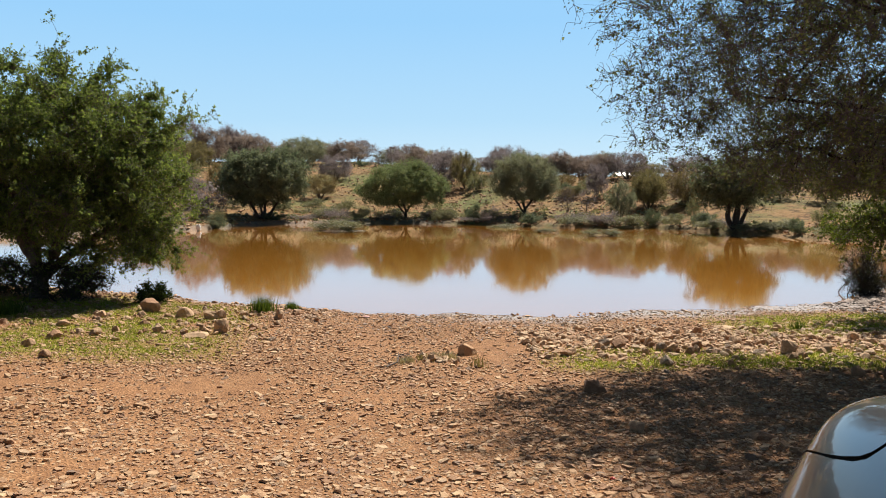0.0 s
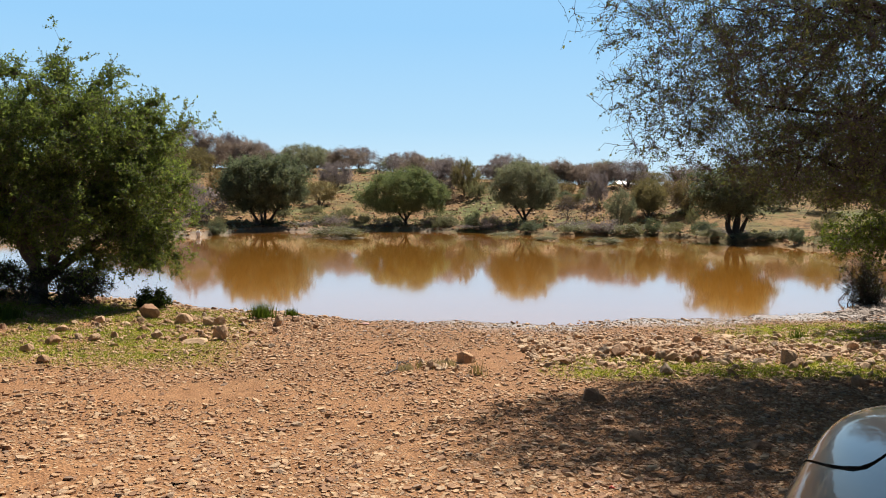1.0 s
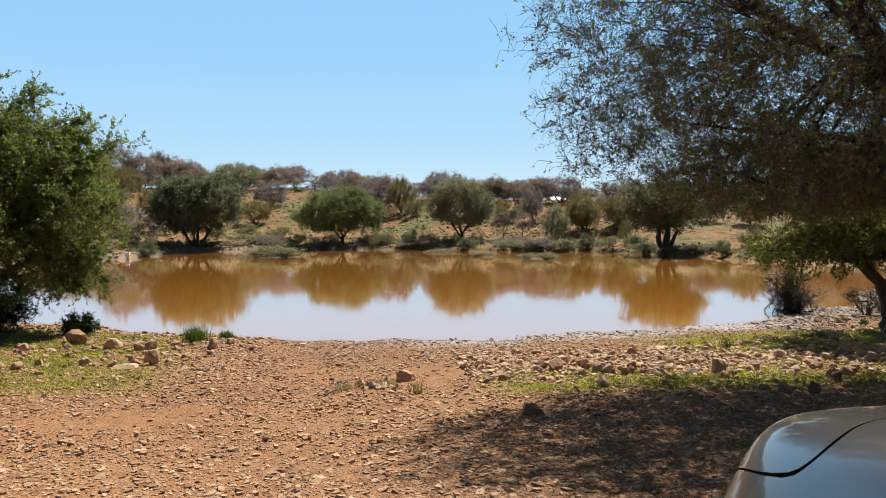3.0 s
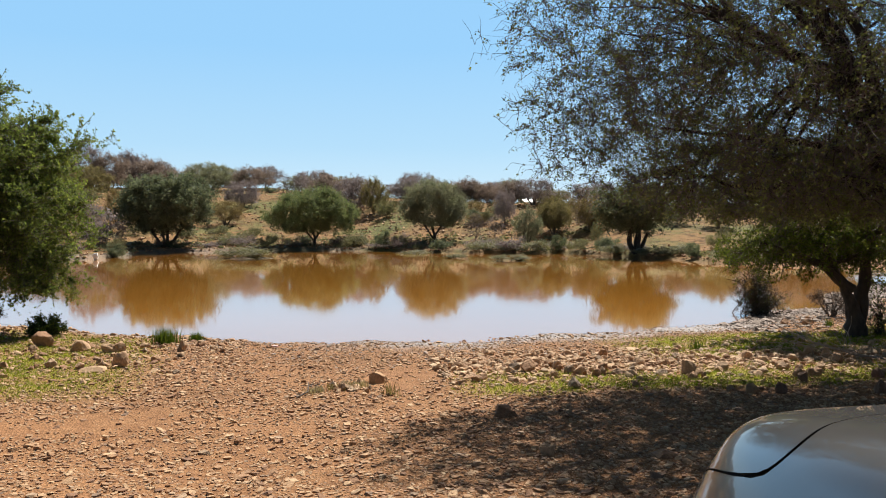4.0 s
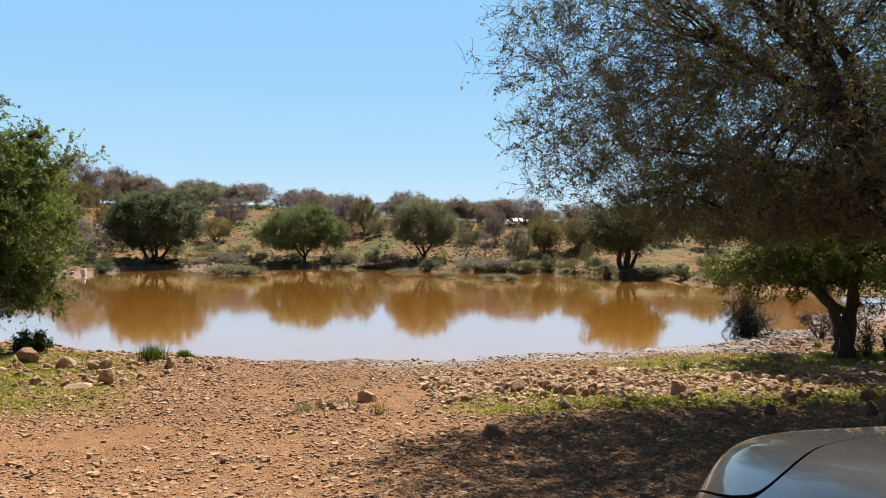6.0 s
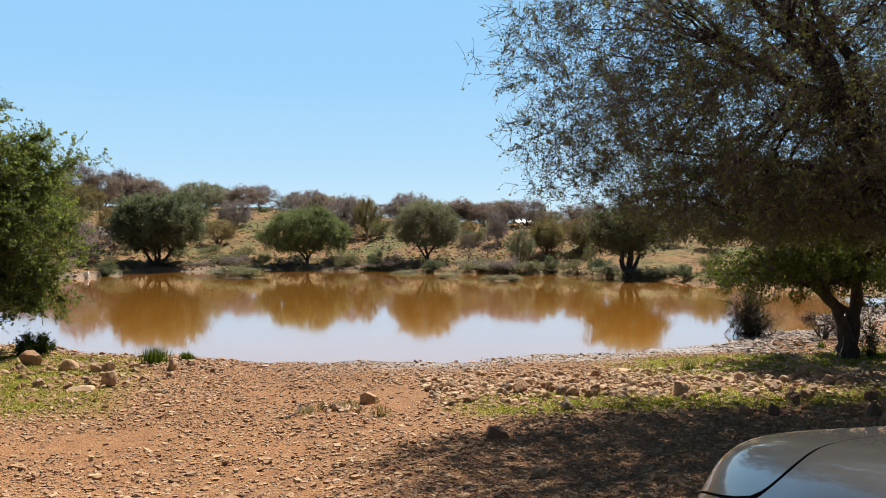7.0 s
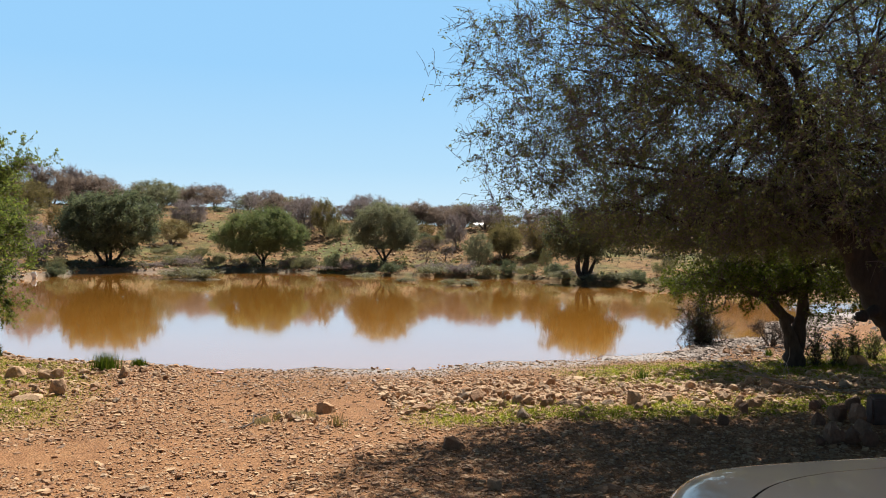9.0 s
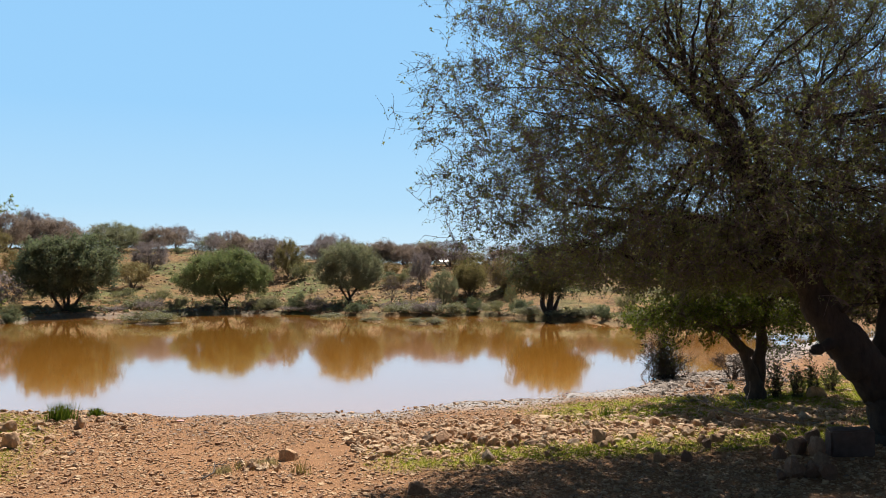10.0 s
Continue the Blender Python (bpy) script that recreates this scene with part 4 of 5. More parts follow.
for n, (kind, x, y, w, h) in enumerate(FAR + tuple(crest)):
    label, leaf, per, category = KINDS[kind]
    shape = (kind, n % 3 if kind in ("grey", "brown", "olive", "yellow", "bush", "twiggy") else 0)
    zz = ground_z(x, y) - 0.03 + float(swell(x, y)[0])
    if shape not in made:
        if category == "tree":
            low = 0.4 if kind in ("bare", "tinytree") else (0.12, 0.65, 0.35)[n % 3]
            ob = tree("tree", x, y, label, seed=200 + n, stems=ROUND if n % 2 else MANY, centre=(0, 0, 1.6), radii=(2.15, 2.0, 1.48), floor=low - 0.12, r0=0.09, n1=7, n2=30, n3=420, n4=4200, per=1.8 * per, size=0.085, spurs=False,
                      slim=0.5, leaf=leaf, bark=BARK, thin=2.2, lumps=0.16, z=zz, group="hill trees", tri=True, spur=0.27, limb_share=0.45)
        else:
            ob = bush("reeds" if kind == "reeds" else "shrub", x, y, 4.0, 3.0, label, leaf, 200 + n, 130, 900, 1.3 * per, 0.18, z=zz, category=category, thin=3.0, spurs=False)
            tagged(ob, group="far bank shrubs")
        made[shape] = ob
    else:
        ob = copy_thing(made[shape], Matrix.Translation((x, y, zz)) @ Matrix.Rotation(n * 2.1, 4, "Z"))
    ob.location = (x, y, zz)
    ob.rotation_euler = (0, 0, n * 2.1)
    wide = 1.3 if y > 56 else 1.1
    ob.scale = (w / 4.0 * wide, w / 4.0 * wide, h / 3.05 * (1.15 if x < -18 else 1.0))

# the white house beyond the crest
house = new("house")
house.location = (46.2, 200.0, float(terrain(46.2, 200.0)))
house.rotation_euler = (0, 0, 0.25)
tagged(house, "small white house with a pale metal roof behind the hill crest", "house")
walls = bmesh.new()
bmesh.ops.create_cube(walls, size=1)
for v in walls.verts:
    v.co = (v.co.x * 4.6, v.co.y * 4.0, v.co.z * 2.9 + 1.4)
part("wall", from_bm("wall", walls, LITTER, True), house)
gable = [[(x, -2.3, 2.75), (x, 0.0, 3.75), (x, 2.3, 2.75), (x, 2.3, 2.85), (x, 0.0, 3.87), (x, -2.3, 2.85)] for x in (-2.5, 2.5)]
part("roof", loft("roof", gable, ROOF), house, "pale metal roof")

# low scrub and tussocks strewn over the slope
rng = np.random.default_rng(44)
bearing = rng.uniform(-0.46, 0.66, 900)
y = 41 + (crest_way(bearing * 60, np.full(900, 60.0)) - 38) * rng.random(900)
x = bearing * y
x[:260] = rng.uniform(-13, 17, 260)
y[:260] = far_shore(x[:260]) + 0.3 + 6 * rng.random(260)
lift = swell(x, y)
foot = np.stack([x, y, terrain(x, y) + lift], 1)
r = rng.uniform(0.1, 0.42, 900)
at = np.repeat(foot, 45, 0) + unit(rng.normal(0, 1, (40500, 3))) * (np.repeat(r, 45)[:, None] * rng.random((40500, 1)) ** 0.5) * [1, 1, 0.8]
at[:, 2] = np.maximum(at[:, 2], np.repeat(foot[:, 2], 45)) + 0.02
scrub = new("hill_scrub", quads("hill_scrub", *leaves(rng, at, 0.12, 0.5), LEAF_SAGE))
tagged(scrub, "low grey-green scrub strewn over the slope", "scrub", kind="stuff")

# ---- the parked car ----
CAR_LENGTH, CAR_HALF = 4.1, 0.86


def car_skin(a, d, inset=0.0):
    """A place on the bonnet and wings: a runs from 0 at the left sill over the top to 1 at the right sill, d back from the nose."""
    q = np.clip(d / 0.5925, 0, 1)
    half = CAR_HALF - 0.257 + 0.257 * (1 - (1 - q) ** 2.1136) ** (1 / 2.1136) - inset
    top = 1.0687 + 0.0693 * np.sqrt(1 - (1 - np.clip(d / 0.0934, 0, 1)) ** 2) + 0.1337 * d - inset
    t = np.clip((a - 0.14) / 0.72, 0, 1) * np.pi
    c, s = np.cos(t), np.sin(t)
    n = 12.0
    r = (np.abs(c) ** n + np.abs(s) ** n) ** (-1 / n)
    x = -half * r * c
    z = 0.72 + (top - 0.72 + 0.013 * (1 - (x / CAR_HALF) ** 2)) * r * s
    low = np.where(a < 0.14, (0.14 - a) / 0.14, np.where(a > 0.86, (a - 0.86) / 0.14, 0))
    x = x * (1 - 0.04 * low)
    x = x + np.sign(x) * 0.5476 * (np.clip(top - z, 0, 0.22) - 0.11)  # the wings flare out downwards
    return np.stack([x, CAR_LENGTH / 2 - d, z - low * 0.3], -1)


def shut_line(a):
    """How far behind the nose the joint between the front panel and the bonnet lies."""
    t = np.clip((a - 0.14) / 0.72, 0, 1)
    t = np.minimum(t, 1 - t)
    rough = sum(np.interp(t + e, (0, 0.195, 0.2082, 0.2115, 0.2146, 0.2168, 0.2196, 0.226, 0.231, 0.2438, 0.2537, 0.2651, 0.2772, 0.2878, 0.3077, 0.3397, 0.5),
                          (0.08, 0.11, 0.198, 0.28, 0.357, 0.411, 0.44, 0.4653, 0.478, 0.48, 0.4635, 0.4275, 0.3788, 0.3463, 0.2994, 0.2597, 0.22)) for e in np.linspace(-0.0065, 0.0065, 9))
    return rough / 9


def joint_half(a):
    """Half the joint's width along d, wider where the joint runs slantwise."""
    e = 0.003
    way = car_skin(a + e, shut_line(a + e)) - car_skin(a - e, shut_line(a - e))
    slope = np.abs(way[..., 1]) / np.maximum(np.hypot(way[..., 0], way[..., 2]), 1e-4)
    t = np.clip((a - 0.14) / 0.72, 0, 1)
    t = np.minimum(t, 1 - t)
    wide = np.interp(t, (0, 0.19, 0.205, 0.216, 0.24, 0.27, 0.288, 0.5), (0.002, 0.002, 0.004, 0.007, 0.0055, 0.0036, 0.002, 0.0018))
    return wide * np.sqrt(1 + np.minimum(slope, 3.5) ** 2)


def skin_panel(name, d0, d1, rows, cols, mat, inset=0.0):
    cols = 3 * cols
    a = np.linspace(0, 1, cols)[None].repeat(rows, 0)
    u = np.linspace(0, 1, rows)[:, None]
    d = d0(a) * (1 - u) + d1(a) * u
    v = car_skin(a, d, inset).reshape(-1, 3)
    i = (np.arange(rows - 1)[:, None] * cols + np.arange(cols - 1)[None]).ravel()
    return quads(name, v, np.stack([i, i + 1, i + cols + 1, i + cols], 1), mat, True)


def lathe(name, profile, mat, sides=28):
    """A ring about the x axis from (x, radius) pairs."""
    ang = np.linspace(0, 2 * np.pi, sides, endpoint=False)
    v = np.array([[x, r * math.cos(g), r * math.sin(g)] for x, r in profile for g in ang])
    k = len(profile)
    f = [[i * sides + j, i * sides + (j + 1) % sides, (i + 1) * sides + (j + 1) % sides, (i + 1) * sides + j] for i in range(k - 1) for j in range(sides)]
    return quads(name, v, f, mat, True)


def build_car(m):
    car = new("car")
    car.matrix_world = m
    tagged(car, "dusty grey parked car with a rounded bonnet", "car")
    nose = part("front_panel", skin_panel("front_panel", lambda a: 0 * a, lambda a: shut_line(a) - joint_half(a), 26, 90, PAINT), car)
    part("bonnet", skin_panel("bonnet", lambda a: shut_line(a) + joint_half(a), lambda a: 0 * a + 1.32, 30, 90, PAINT), car)
    part("joint", skin_panel("joint", lambda a: shut_line(a) - 5 * joint_half(a) - 0.03, lambda a: shut_line(a) + 5 * joint_half(a) + 0.03, 12, 90, RUBBER, 0.012), car, "dark joint between the panels")
    # closed front face under the nose edge
    edge = car_skin(np.linspace(0, 1, 90), np.zeros(90))
    back = edge * [0.92, 1, 0.8] - [0, 0.05, -0.05]
    part("grille", loft("grille", [edge, back, back * [0.02, 1, 1]], RUBBER, False), car, "black grille under the bonnet edge")
    # sides, tail and floor behind the wings
    rings = []
    for y, half, top in ((0.73, CAR_HALF, 1.27), (0.2, CAR_HALF, 1.25), (-0.8, CAR_HALF, 1.23), (-1.6, 0.85, 1.22), (-1.95, 0.78, 1.15), (-2.05, 0.68, 0.95)):
        rings.append([(-half * 0.95, y, 0.42), (-half, y, 0.6), (-half, y, 0.9), (-half * 0.95, y, top), (half * 0.95, y, top), (half, y, 0.9), (half, y, 0.6), (half * 0.95, y, 0.42)])
    rings.append([(p[0] * 0.4, -2.05, 0.55 + 0.3 * (p[2] - 0.55)) for p in rings[-1]])
    part("body", loft("body", rings, PAINT), car)
    cab = []
    for z, y0, y1, half in ((1.22, 0.76, -1.9, 0.80), (1.45, 0.45, -1.85, 0.76), (1.68, 0.1, -1.75, 0.70), (1.75, -0.05, -1.6, 0.6)):
        cab.append([(-half, y0, z), (half, y0, z), (half, y1, z), (-half, y1, z)])
    part("cabin_glass", loft("cabin_glass", cab[:3], GLASS_DARK), car, "dark tinted glass")
    part("roof", loft("roof", [[(p[0], p[1], p[2]) for p in cab[2]], cab[3], [(p[0] * 0.01, p[1] * 0.3 - 0.4, 1.77) for p in cab[3]]], PAINT), car)
    for sx in (-1, 1):
        for y in (1.25, -1.3):
            wheel = part("wheel", lathe("wheel", ((-0.09, 0.12), (-0.095, 0.2), (0.095, 0.2), (0.09, 0.12)), RUBBER), car)
            wheel.location = (sx * 0.74, y, 0.36)
            part("tyre", lathe("tyre", ((-0.11, 0.2), (-0.12, 0.3), (-0.09, 0.36), (0.09, 0.36), (0.12, 0.3), (0.11, 0.2)), RUBBER), wheel, "black tyre")
            part("rim", lathe("rim", ((sx * 0.085, 0.2), (sx * 0.06, 0.17), (sx * 0.07, 0.05), (sx * 0.075, 0.001)), ALLOY), wheel, "silver rim")
        mirror = bmesh.new()
        bmesh.ops.create_cube(mirror, size=1)
        for v in mirror.verts:
            v.co = (sx * 0.93 + v.co.x * 0.2, 0.62 + v.co.y * 0.12, 1.3 + v.co.z * 0.16)
        bmesh.ops.bevel(mirror, geom=mirror.edges[:], offset=0.035, segments=3, affect="EDGES")
        part("wing_mirror", from_bm("wing_mirror", mirror, PAINT), car)
    return car


CAR_TURN = radians(0.847)
corner = Vector((0.7187, 1.7451))
spot = corner - Matrix.Rotation(CAR_TURN, 2) @ Vector((-CAR_HALF, CAR_LENGTH / 2))
build_car(Matrix.Translation((spot.x, spot.y, float(terrain(spot.x, spot.y)))) @ Matrix.Rotation(CAR_TURN, 4, "Z") @ Matrix.Rotation(-0.044, 4, "X"))

# ---- stones ----
ROCKS = [rock_mesh(s, 0.55 + 0.1 * (s % 4), STONE) for s in range(8)]
ROCKS_GREY = [rock_mesh(20 + s, 0.6, STONE_GREY) for s in range(3)]
ROCKS_FLAT = [rock_mesh(30 + s, 0.24, STONE) for s in range(2)]
ROCK_PALE = rock_mesh(3, 0.6, STONE_PALE)
ROCKS_DARK = [rock_mesh(40 + s, 0.7, STONE_DARK) for s in range(3)]


def stone(me, x, y, w, h, turn, label, z=None, group="loose stones"):
    ob = new("stone", me)
    top = max(v.co.z for v in me.vertices)
    ob.location = (x, y, (ground_z(x, y) if z is None else z) - 0.01)
    ob.rotation_euler = (0, 0, turn)
    ob.scale = (w * 1.05, w * 1.0, max(h * 1.1 / top, w * 0.5))
    return tagged(ob, label, "stone", group)


STONES = (
    ("s", -4.63, 12.09, 0.30, 0.17),
    ("s", -3.92, 11.55, 0.27, 0.13),
    ("s", -3.46, 11.38, 0.25, 0.11),
    ("s", -3.31, 11.38, 0.18, 0.12),
    ("s", -2.92, 10.04, 0.20, 0.15),
    ("flat", -3.13, 9.71, 0.38, 0.06),
    ("s", -4.76, 9.37, 0.19, 0.09),
    ("s", -4.23, 8.14, 0.13, 0.08),
    ("s", -4.74, 8.75, 0.13, 0.08),
    ("s", -4.65, 9.81, 0.14, 0.06),
    ("s", -4.39, 9.70, 0.14, 0.08),
    ("s", -4.30, 10.05, 0.13, 0.07),
    ("s", -5.13, 10.38, 0.18, 0.07),
    ("s", -4.50, 11.44, 0.12, 0.08),
    ("s", -3.36, 9.93, 0.13, 0.07),
    ("s", -3.07, 11.78, 0.15, 0.07),
    ("s", -2.44, 11.45, 0.17, 0.12),
    ("pale", 0.26, 8.64, 0.23, 0.12),
    ("s", 0.13, 8.08, 0.09, 0.06),
    ("s", 1.35, 6.86, 0.25, 0.1),
    ("s", 1.41, 5.48, 0.16, 0.07),
    ("flat", 2.22, 5.30, 0.27, 0.05),
    ("s", 1.39, 8.63, 0.18, 0.08),
    ("s", 2.11, 9.24, 0.24, 0.14),
    ("grey", 1.94, 9.24, 0.18, 0.11),
    ("s", 2.48, 9.24, 0.19, 0.11),
    ("s", 2.28, 8.64, 0.11, 0.08),
    ("s", 2.62, 8.73, 0.17, 0.11),
    ("s", 2.78, 8.62, 0.13, 0.09),
    ("grey", 2.54, 8.84, 0.14, 0.10),
    ("s", 2.89, 8.71, 0.11, 0.10),
    ("s", 3.21, 8.58, 0.16, 0.08),
    ("grey", 3.58, 8.65, 0.18, 0.07),
    ("s", 3.90, 8.63, 0.23, 0.17),
    ("s", 3.84, 8.34, 0.15, 0.08),
    ("s", 3.98, 8.39, 0.10, 0.07),
    ("s", 3.36, 10.09, 0.15, 0.10),
    ("s", 4.16, 9.44, 0.15, 0.10),
    ("s", 3.77, 9.21, 0.13, 0.08),
    ("grey", 4.24, 9.80, 0.13, 0.07),
    ("s", 2.43, 10.25, 0.12, 0.07),
    ("s", 1.18, 8.44, 0.10, 0.06),
    ("s", 4.95, 8.10, 0.15, 0.11),
    ("s", 5.17, 8.18, 0.17, 0.09),
    ("s", 5.71, 7.82, 0.18, 0.14),
    ("s", 4.32, 7.34, 0.18, 0.13),
    ("s", 4.00, 7.35, 0.16, 0.11),
    ("s", 7.60, 12.91, 0.17, 0.10),
    ("flat", 7.94, 12.75, 0.24, 0.10),
    ("s", 6.02, 7.75, 0.19, 0.10),
    ("s", 8.65, 10.83, 0.27, 0.16),
    ("s", 5.61, 7.37, 0.18, 0.17),
    ("s", 6.03, 7.58, 0.24, 0.21),
    ("s", 4.89, 6.38, 0.23, 0.15),
    ("s", 5.35, 6.57, 0.24, 0.17),
    ("s", 6.04, 8.14, 0.15, 0.08),
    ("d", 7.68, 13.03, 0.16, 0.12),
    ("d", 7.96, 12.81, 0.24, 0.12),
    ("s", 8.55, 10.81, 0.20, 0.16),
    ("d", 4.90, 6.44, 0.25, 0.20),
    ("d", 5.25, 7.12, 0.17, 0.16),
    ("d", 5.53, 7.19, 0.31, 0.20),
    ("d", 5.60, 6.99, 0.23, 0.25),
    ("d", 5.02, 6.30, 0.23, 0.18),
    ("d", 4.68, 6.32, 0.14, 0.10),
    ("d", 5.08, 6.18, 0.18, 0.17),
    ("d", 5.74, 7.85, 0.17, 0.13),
    ("s", 4.88, 7.87, 0.15, 0.13),
    ("s", 5.26, 8.21, 0.16, 0.08),
)
for n, (kind, x, y, w, h) in enumerate(STONES):
    if x < -2:
        w, h = 1.22 * w, 1.22 * h
    # stones beneath the large tree get its shade in their colour
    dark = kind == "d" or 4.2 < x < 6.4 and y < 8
    if kind == "grey":
        stone(ROCKS_GREY[n % 3], x, y, w, h, n * 1.3, "angular grey stone on the bank")
    elif kind == "pale":
        stone(ROCK_PALE, x, y, w, h, 0.4, "single pale ochre stone on the track")
    elif kind == "flat":
        stone(ROCKS_FLAT[n % 2], x, y, w, h, 0.3 * n, "flat brown stone slab on the bank")
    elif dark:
        stone(ROCKS_DARK[n % 3], x, y, w * 0.88, h * 0.9, n * 1.3, "reddish stone coloured darker for the tree's shade")
    else:
        stone(ROCKS[n % 8], x, y, w, h, n * 1.3, "rounded ochre stone on the bank")
rng = np.random.default_rng(12)
count = 0
while count < 200:
    if count < 130:  # the band of cobbles before the shore
        x, y = rng.uniform(1.8, 7.2), rng.normal(9.25, 0.42)
        w = float(np.clip(rng.lognormal(-2.25, 0.4), 0.05, 0.21))
    else:  # the stony green corner
        x, y = rng.uniform(-6.2, -2.0), rng.normal(11.2, 0.75)
        w = float(np.clip(rng.lognormal(-2.35, 0.45), 0.04, 0.2))
    if 7.6 < y < 12.2:
        stone(ROCKS[count % 8] if count % 9 else ROCKS_GREY[count % 3], x, y, w, w * 0.55, rng.random() * 6, "small ochre cobble on the bank", group="cobbles")
        count += 1

# dark wet stones at the waterline
for n in range(16):
    x = float(rng.uniform(-1.5, 7.5))
    w = float(rng.uniform(0.03, 0.07))
    stone(ROCKS_DARK[n % 3], x, float(near_shore(np.array(x))) - float(rng.uniform(-0.08, 0.25)), w, w * 0.6, n * 1.1, "small dark wet stone at the waterline", group="waterline stones")

# the broken block by the trunk
slab = bmesh.new()
bmesh.ops.create_cube(slab, size=1)
for v in slab.verts:
    v.co = (v.co.x * 0.44, v.co.y * 0.2, v.co.z * 0.29 + 0.15 + 0.03 * v.co.x)
bmesh.ops.bevel(slab, geom=slab.edges[:], offset=0.018, segments=2, affect="EDGES")
bmesh.ops.subdivide_edges(slab, edges=slab.edges[:], cuts=2, use_grid_fill=True)
for v in slab.verts:
    v.co += 0.012 * noise.noise_vector(v.co * 7)
block = new("concrete_block", from_bm("concrete_block", slab, BLOCK, True))
block.location, block.rotation_euler = (6.0, 7.0, ground_z(6.0, 7.0) - 0.01), (0.03, 0.03, -0.3)
tagged(block, "broken brown concrete block leaning by the trunk", "concrete block")

ICO = bmesh.new()
bmesh.ops.create_icosphere(ICO, subdivisions=1, radius=0.5)
ICO_V, ICO_F = np.array([v.co[:] for v in ICO.verts]), np.array([[v.index for v in f.verts] for f in ICO.faces])
ICO.free()


def slab_of(k):
    """A cheap flat chip: two rings of k corners and a level top."""
    ring = np.arange(k) * 2 * np.pi / k
    v = np.concatenate([np.stack([0.54 * np.cos(ring), 0.54 * np.sin(ring), 0 * ring - 0.4], 1), np.stack([0.42 * np.cos(ring + 0.2), 0.42 * np.sin(ring + 0.2), 0 * ring + 0.4], 1)])
    f = [t for i in range(k) for t in ([i, (i + 1) % k, k + i], [(i + 1) % k, k + (i + 1) % k, k + i])] + [[k, k + i, k + i + 1] for i in range(1, k - 1)]
    return v, np.array(f)


BALL = bmesh.new()
bmesh.ops.create_icosphere(BALL, subdivisions=2, radius=0.5)
BALL_V, BALL_F = np.array([v.co[:] for v in BALL.verts]), np.array([[v.index for v in f.verts] for f in BALL.faces])
BALL.free()


def pebbles(name, xy, size, mat, label, flat=0.45, seed=3, chip=0, worn=False):
    """Very many broken pebbles pressed into the earth, as one mesh."""
    rng = np.random.default_rng(seed)
    n = len(xy)
    z = terrain(xy[:, 0], xy[:, 1]) + np.array([relief(a, b) for a, b in xy])
    base, faces = slab_of(chip) if chip else (BALL_V, BALL_F) if worn else (ICO_V, ICO_F)
    k = len(base)
    if worn:  # rounded stones with a few broken sides
        v = np.repeat(base[None], n, 0)
        for _ in range(9):
            d = unit(rng.normal(0, 1, (n, 3)))
            over = np.clip((v * d[:, None]).sum(-1) - (0.22 + 0.2 * rng.random((n, 1))), 0, None)
            v = v - over[..., None] * d[:, None] * 0.95
        v = v * (1.15 + 0.04 * rng.normal(0, 1, (n, k, 1)))
    else:
        v = base[None] * (1 + 0.28 * rng.normal(0, 1, (n, k, 1)).clip(-1.6, 1.6) * ([1, 1, 0.5] if chip else 1))
    v = v * size[:, None, None] * np.stack([0.8 + 0.5 * rng.random(n), 0.65 + 0.4 * rng.random(n), flat * (0.5 + 0.8 * rng.random(n))], -1)[:, None]
    tilt = rng.normal(0, 0.2, (n, 1))
    v[..., 2] += v[..., 0] * tilt
    g = rng.random(n) * 6.283
    c, s = np.cos(g)[:, None], np.sin(g)[:, None]
    v = np.stack([v[..., 0] * c - v[..., 1] * s + xy[:, :1], v[..., 0] * s + v[..., 1] * c + xy[:, 1:], v[..., 2] + (z + 0.1 * flat * size)[:, None]], -1)
    f = faces[None] + (np.arange(n) * k)[:, None, None]
    ob = new(name, quads(name, v.reshape(-1, 3), f.reshape(-1, 3), mat))
    return tagged(ob, label, "pebbles", kind="stuff")


rng = np.random.default_rng(21)
N = 112000
py = 2.9 + 10.0 * rng.random(N) ** 1.08
px = rng.uniform(-0.62, 0.8, N) * (py + 0.8) + rng.normal(0, 0.35, N)
py -= rng.exponential(0.25, N)
keep = np.array([noise.noise((a * 0.8, b * 0.8, 4)) + 0.5 * noise.noise((a * 2.5, b * 2.5, 9)) for a, b in zip(px, py)]) + rng.normal(0, 0.2, N) > -0.38
keep &= py < near_shore(px) - 0.05
xy = np.stack([px, py], 1)[keep]
size = np.clip(rng.lognormal(-3.92, 0.56, len(xy)), 0.010, 0.08)
near = xy[:, 1] < 5.6
pebbles("pebbles", xy[near], size[near], PEBBLE, "flat broken ochre and tan pebbles on the track", 0.38, chip=5)
pebbles("pebbles", xy[~near], size[~near], PEBBLE, "flat broken ochre and tan pebbles towards the shore", 0.5, 4, chip=4)
N = 22000
px, py = rng.normal(0.3, 3.2, N), 3.3 - rng.exponential(2.0, N)
pebbles("track_pebbles", np.stack([px, py], 1), np.clip(rng.lognormal(-3.75, 0.55, N), 0.012, 0.08), PEBBLE, "scattered pebbles round the parked car", 0.4, 10, 4)
N = 6500
px = rng.uniform(-3.2, 9.5, N)
py = near_shore(px) - np.abs(rng.normal(0, 1.3, N)) + 0.12
pebbles("shore_pebbles", np.stack([px, py], 1), np.clip(rng.lognormal(-4.0, 0.5, N), 0.01, 0.07), PEBBLE_PALE, "pale pebbles along the muddy shore", 0.45, 5, 5)
N = 3600
px = rng.uniform(1.0, 8.0, N)
py = rng.normal(9.55, 0.6, N)
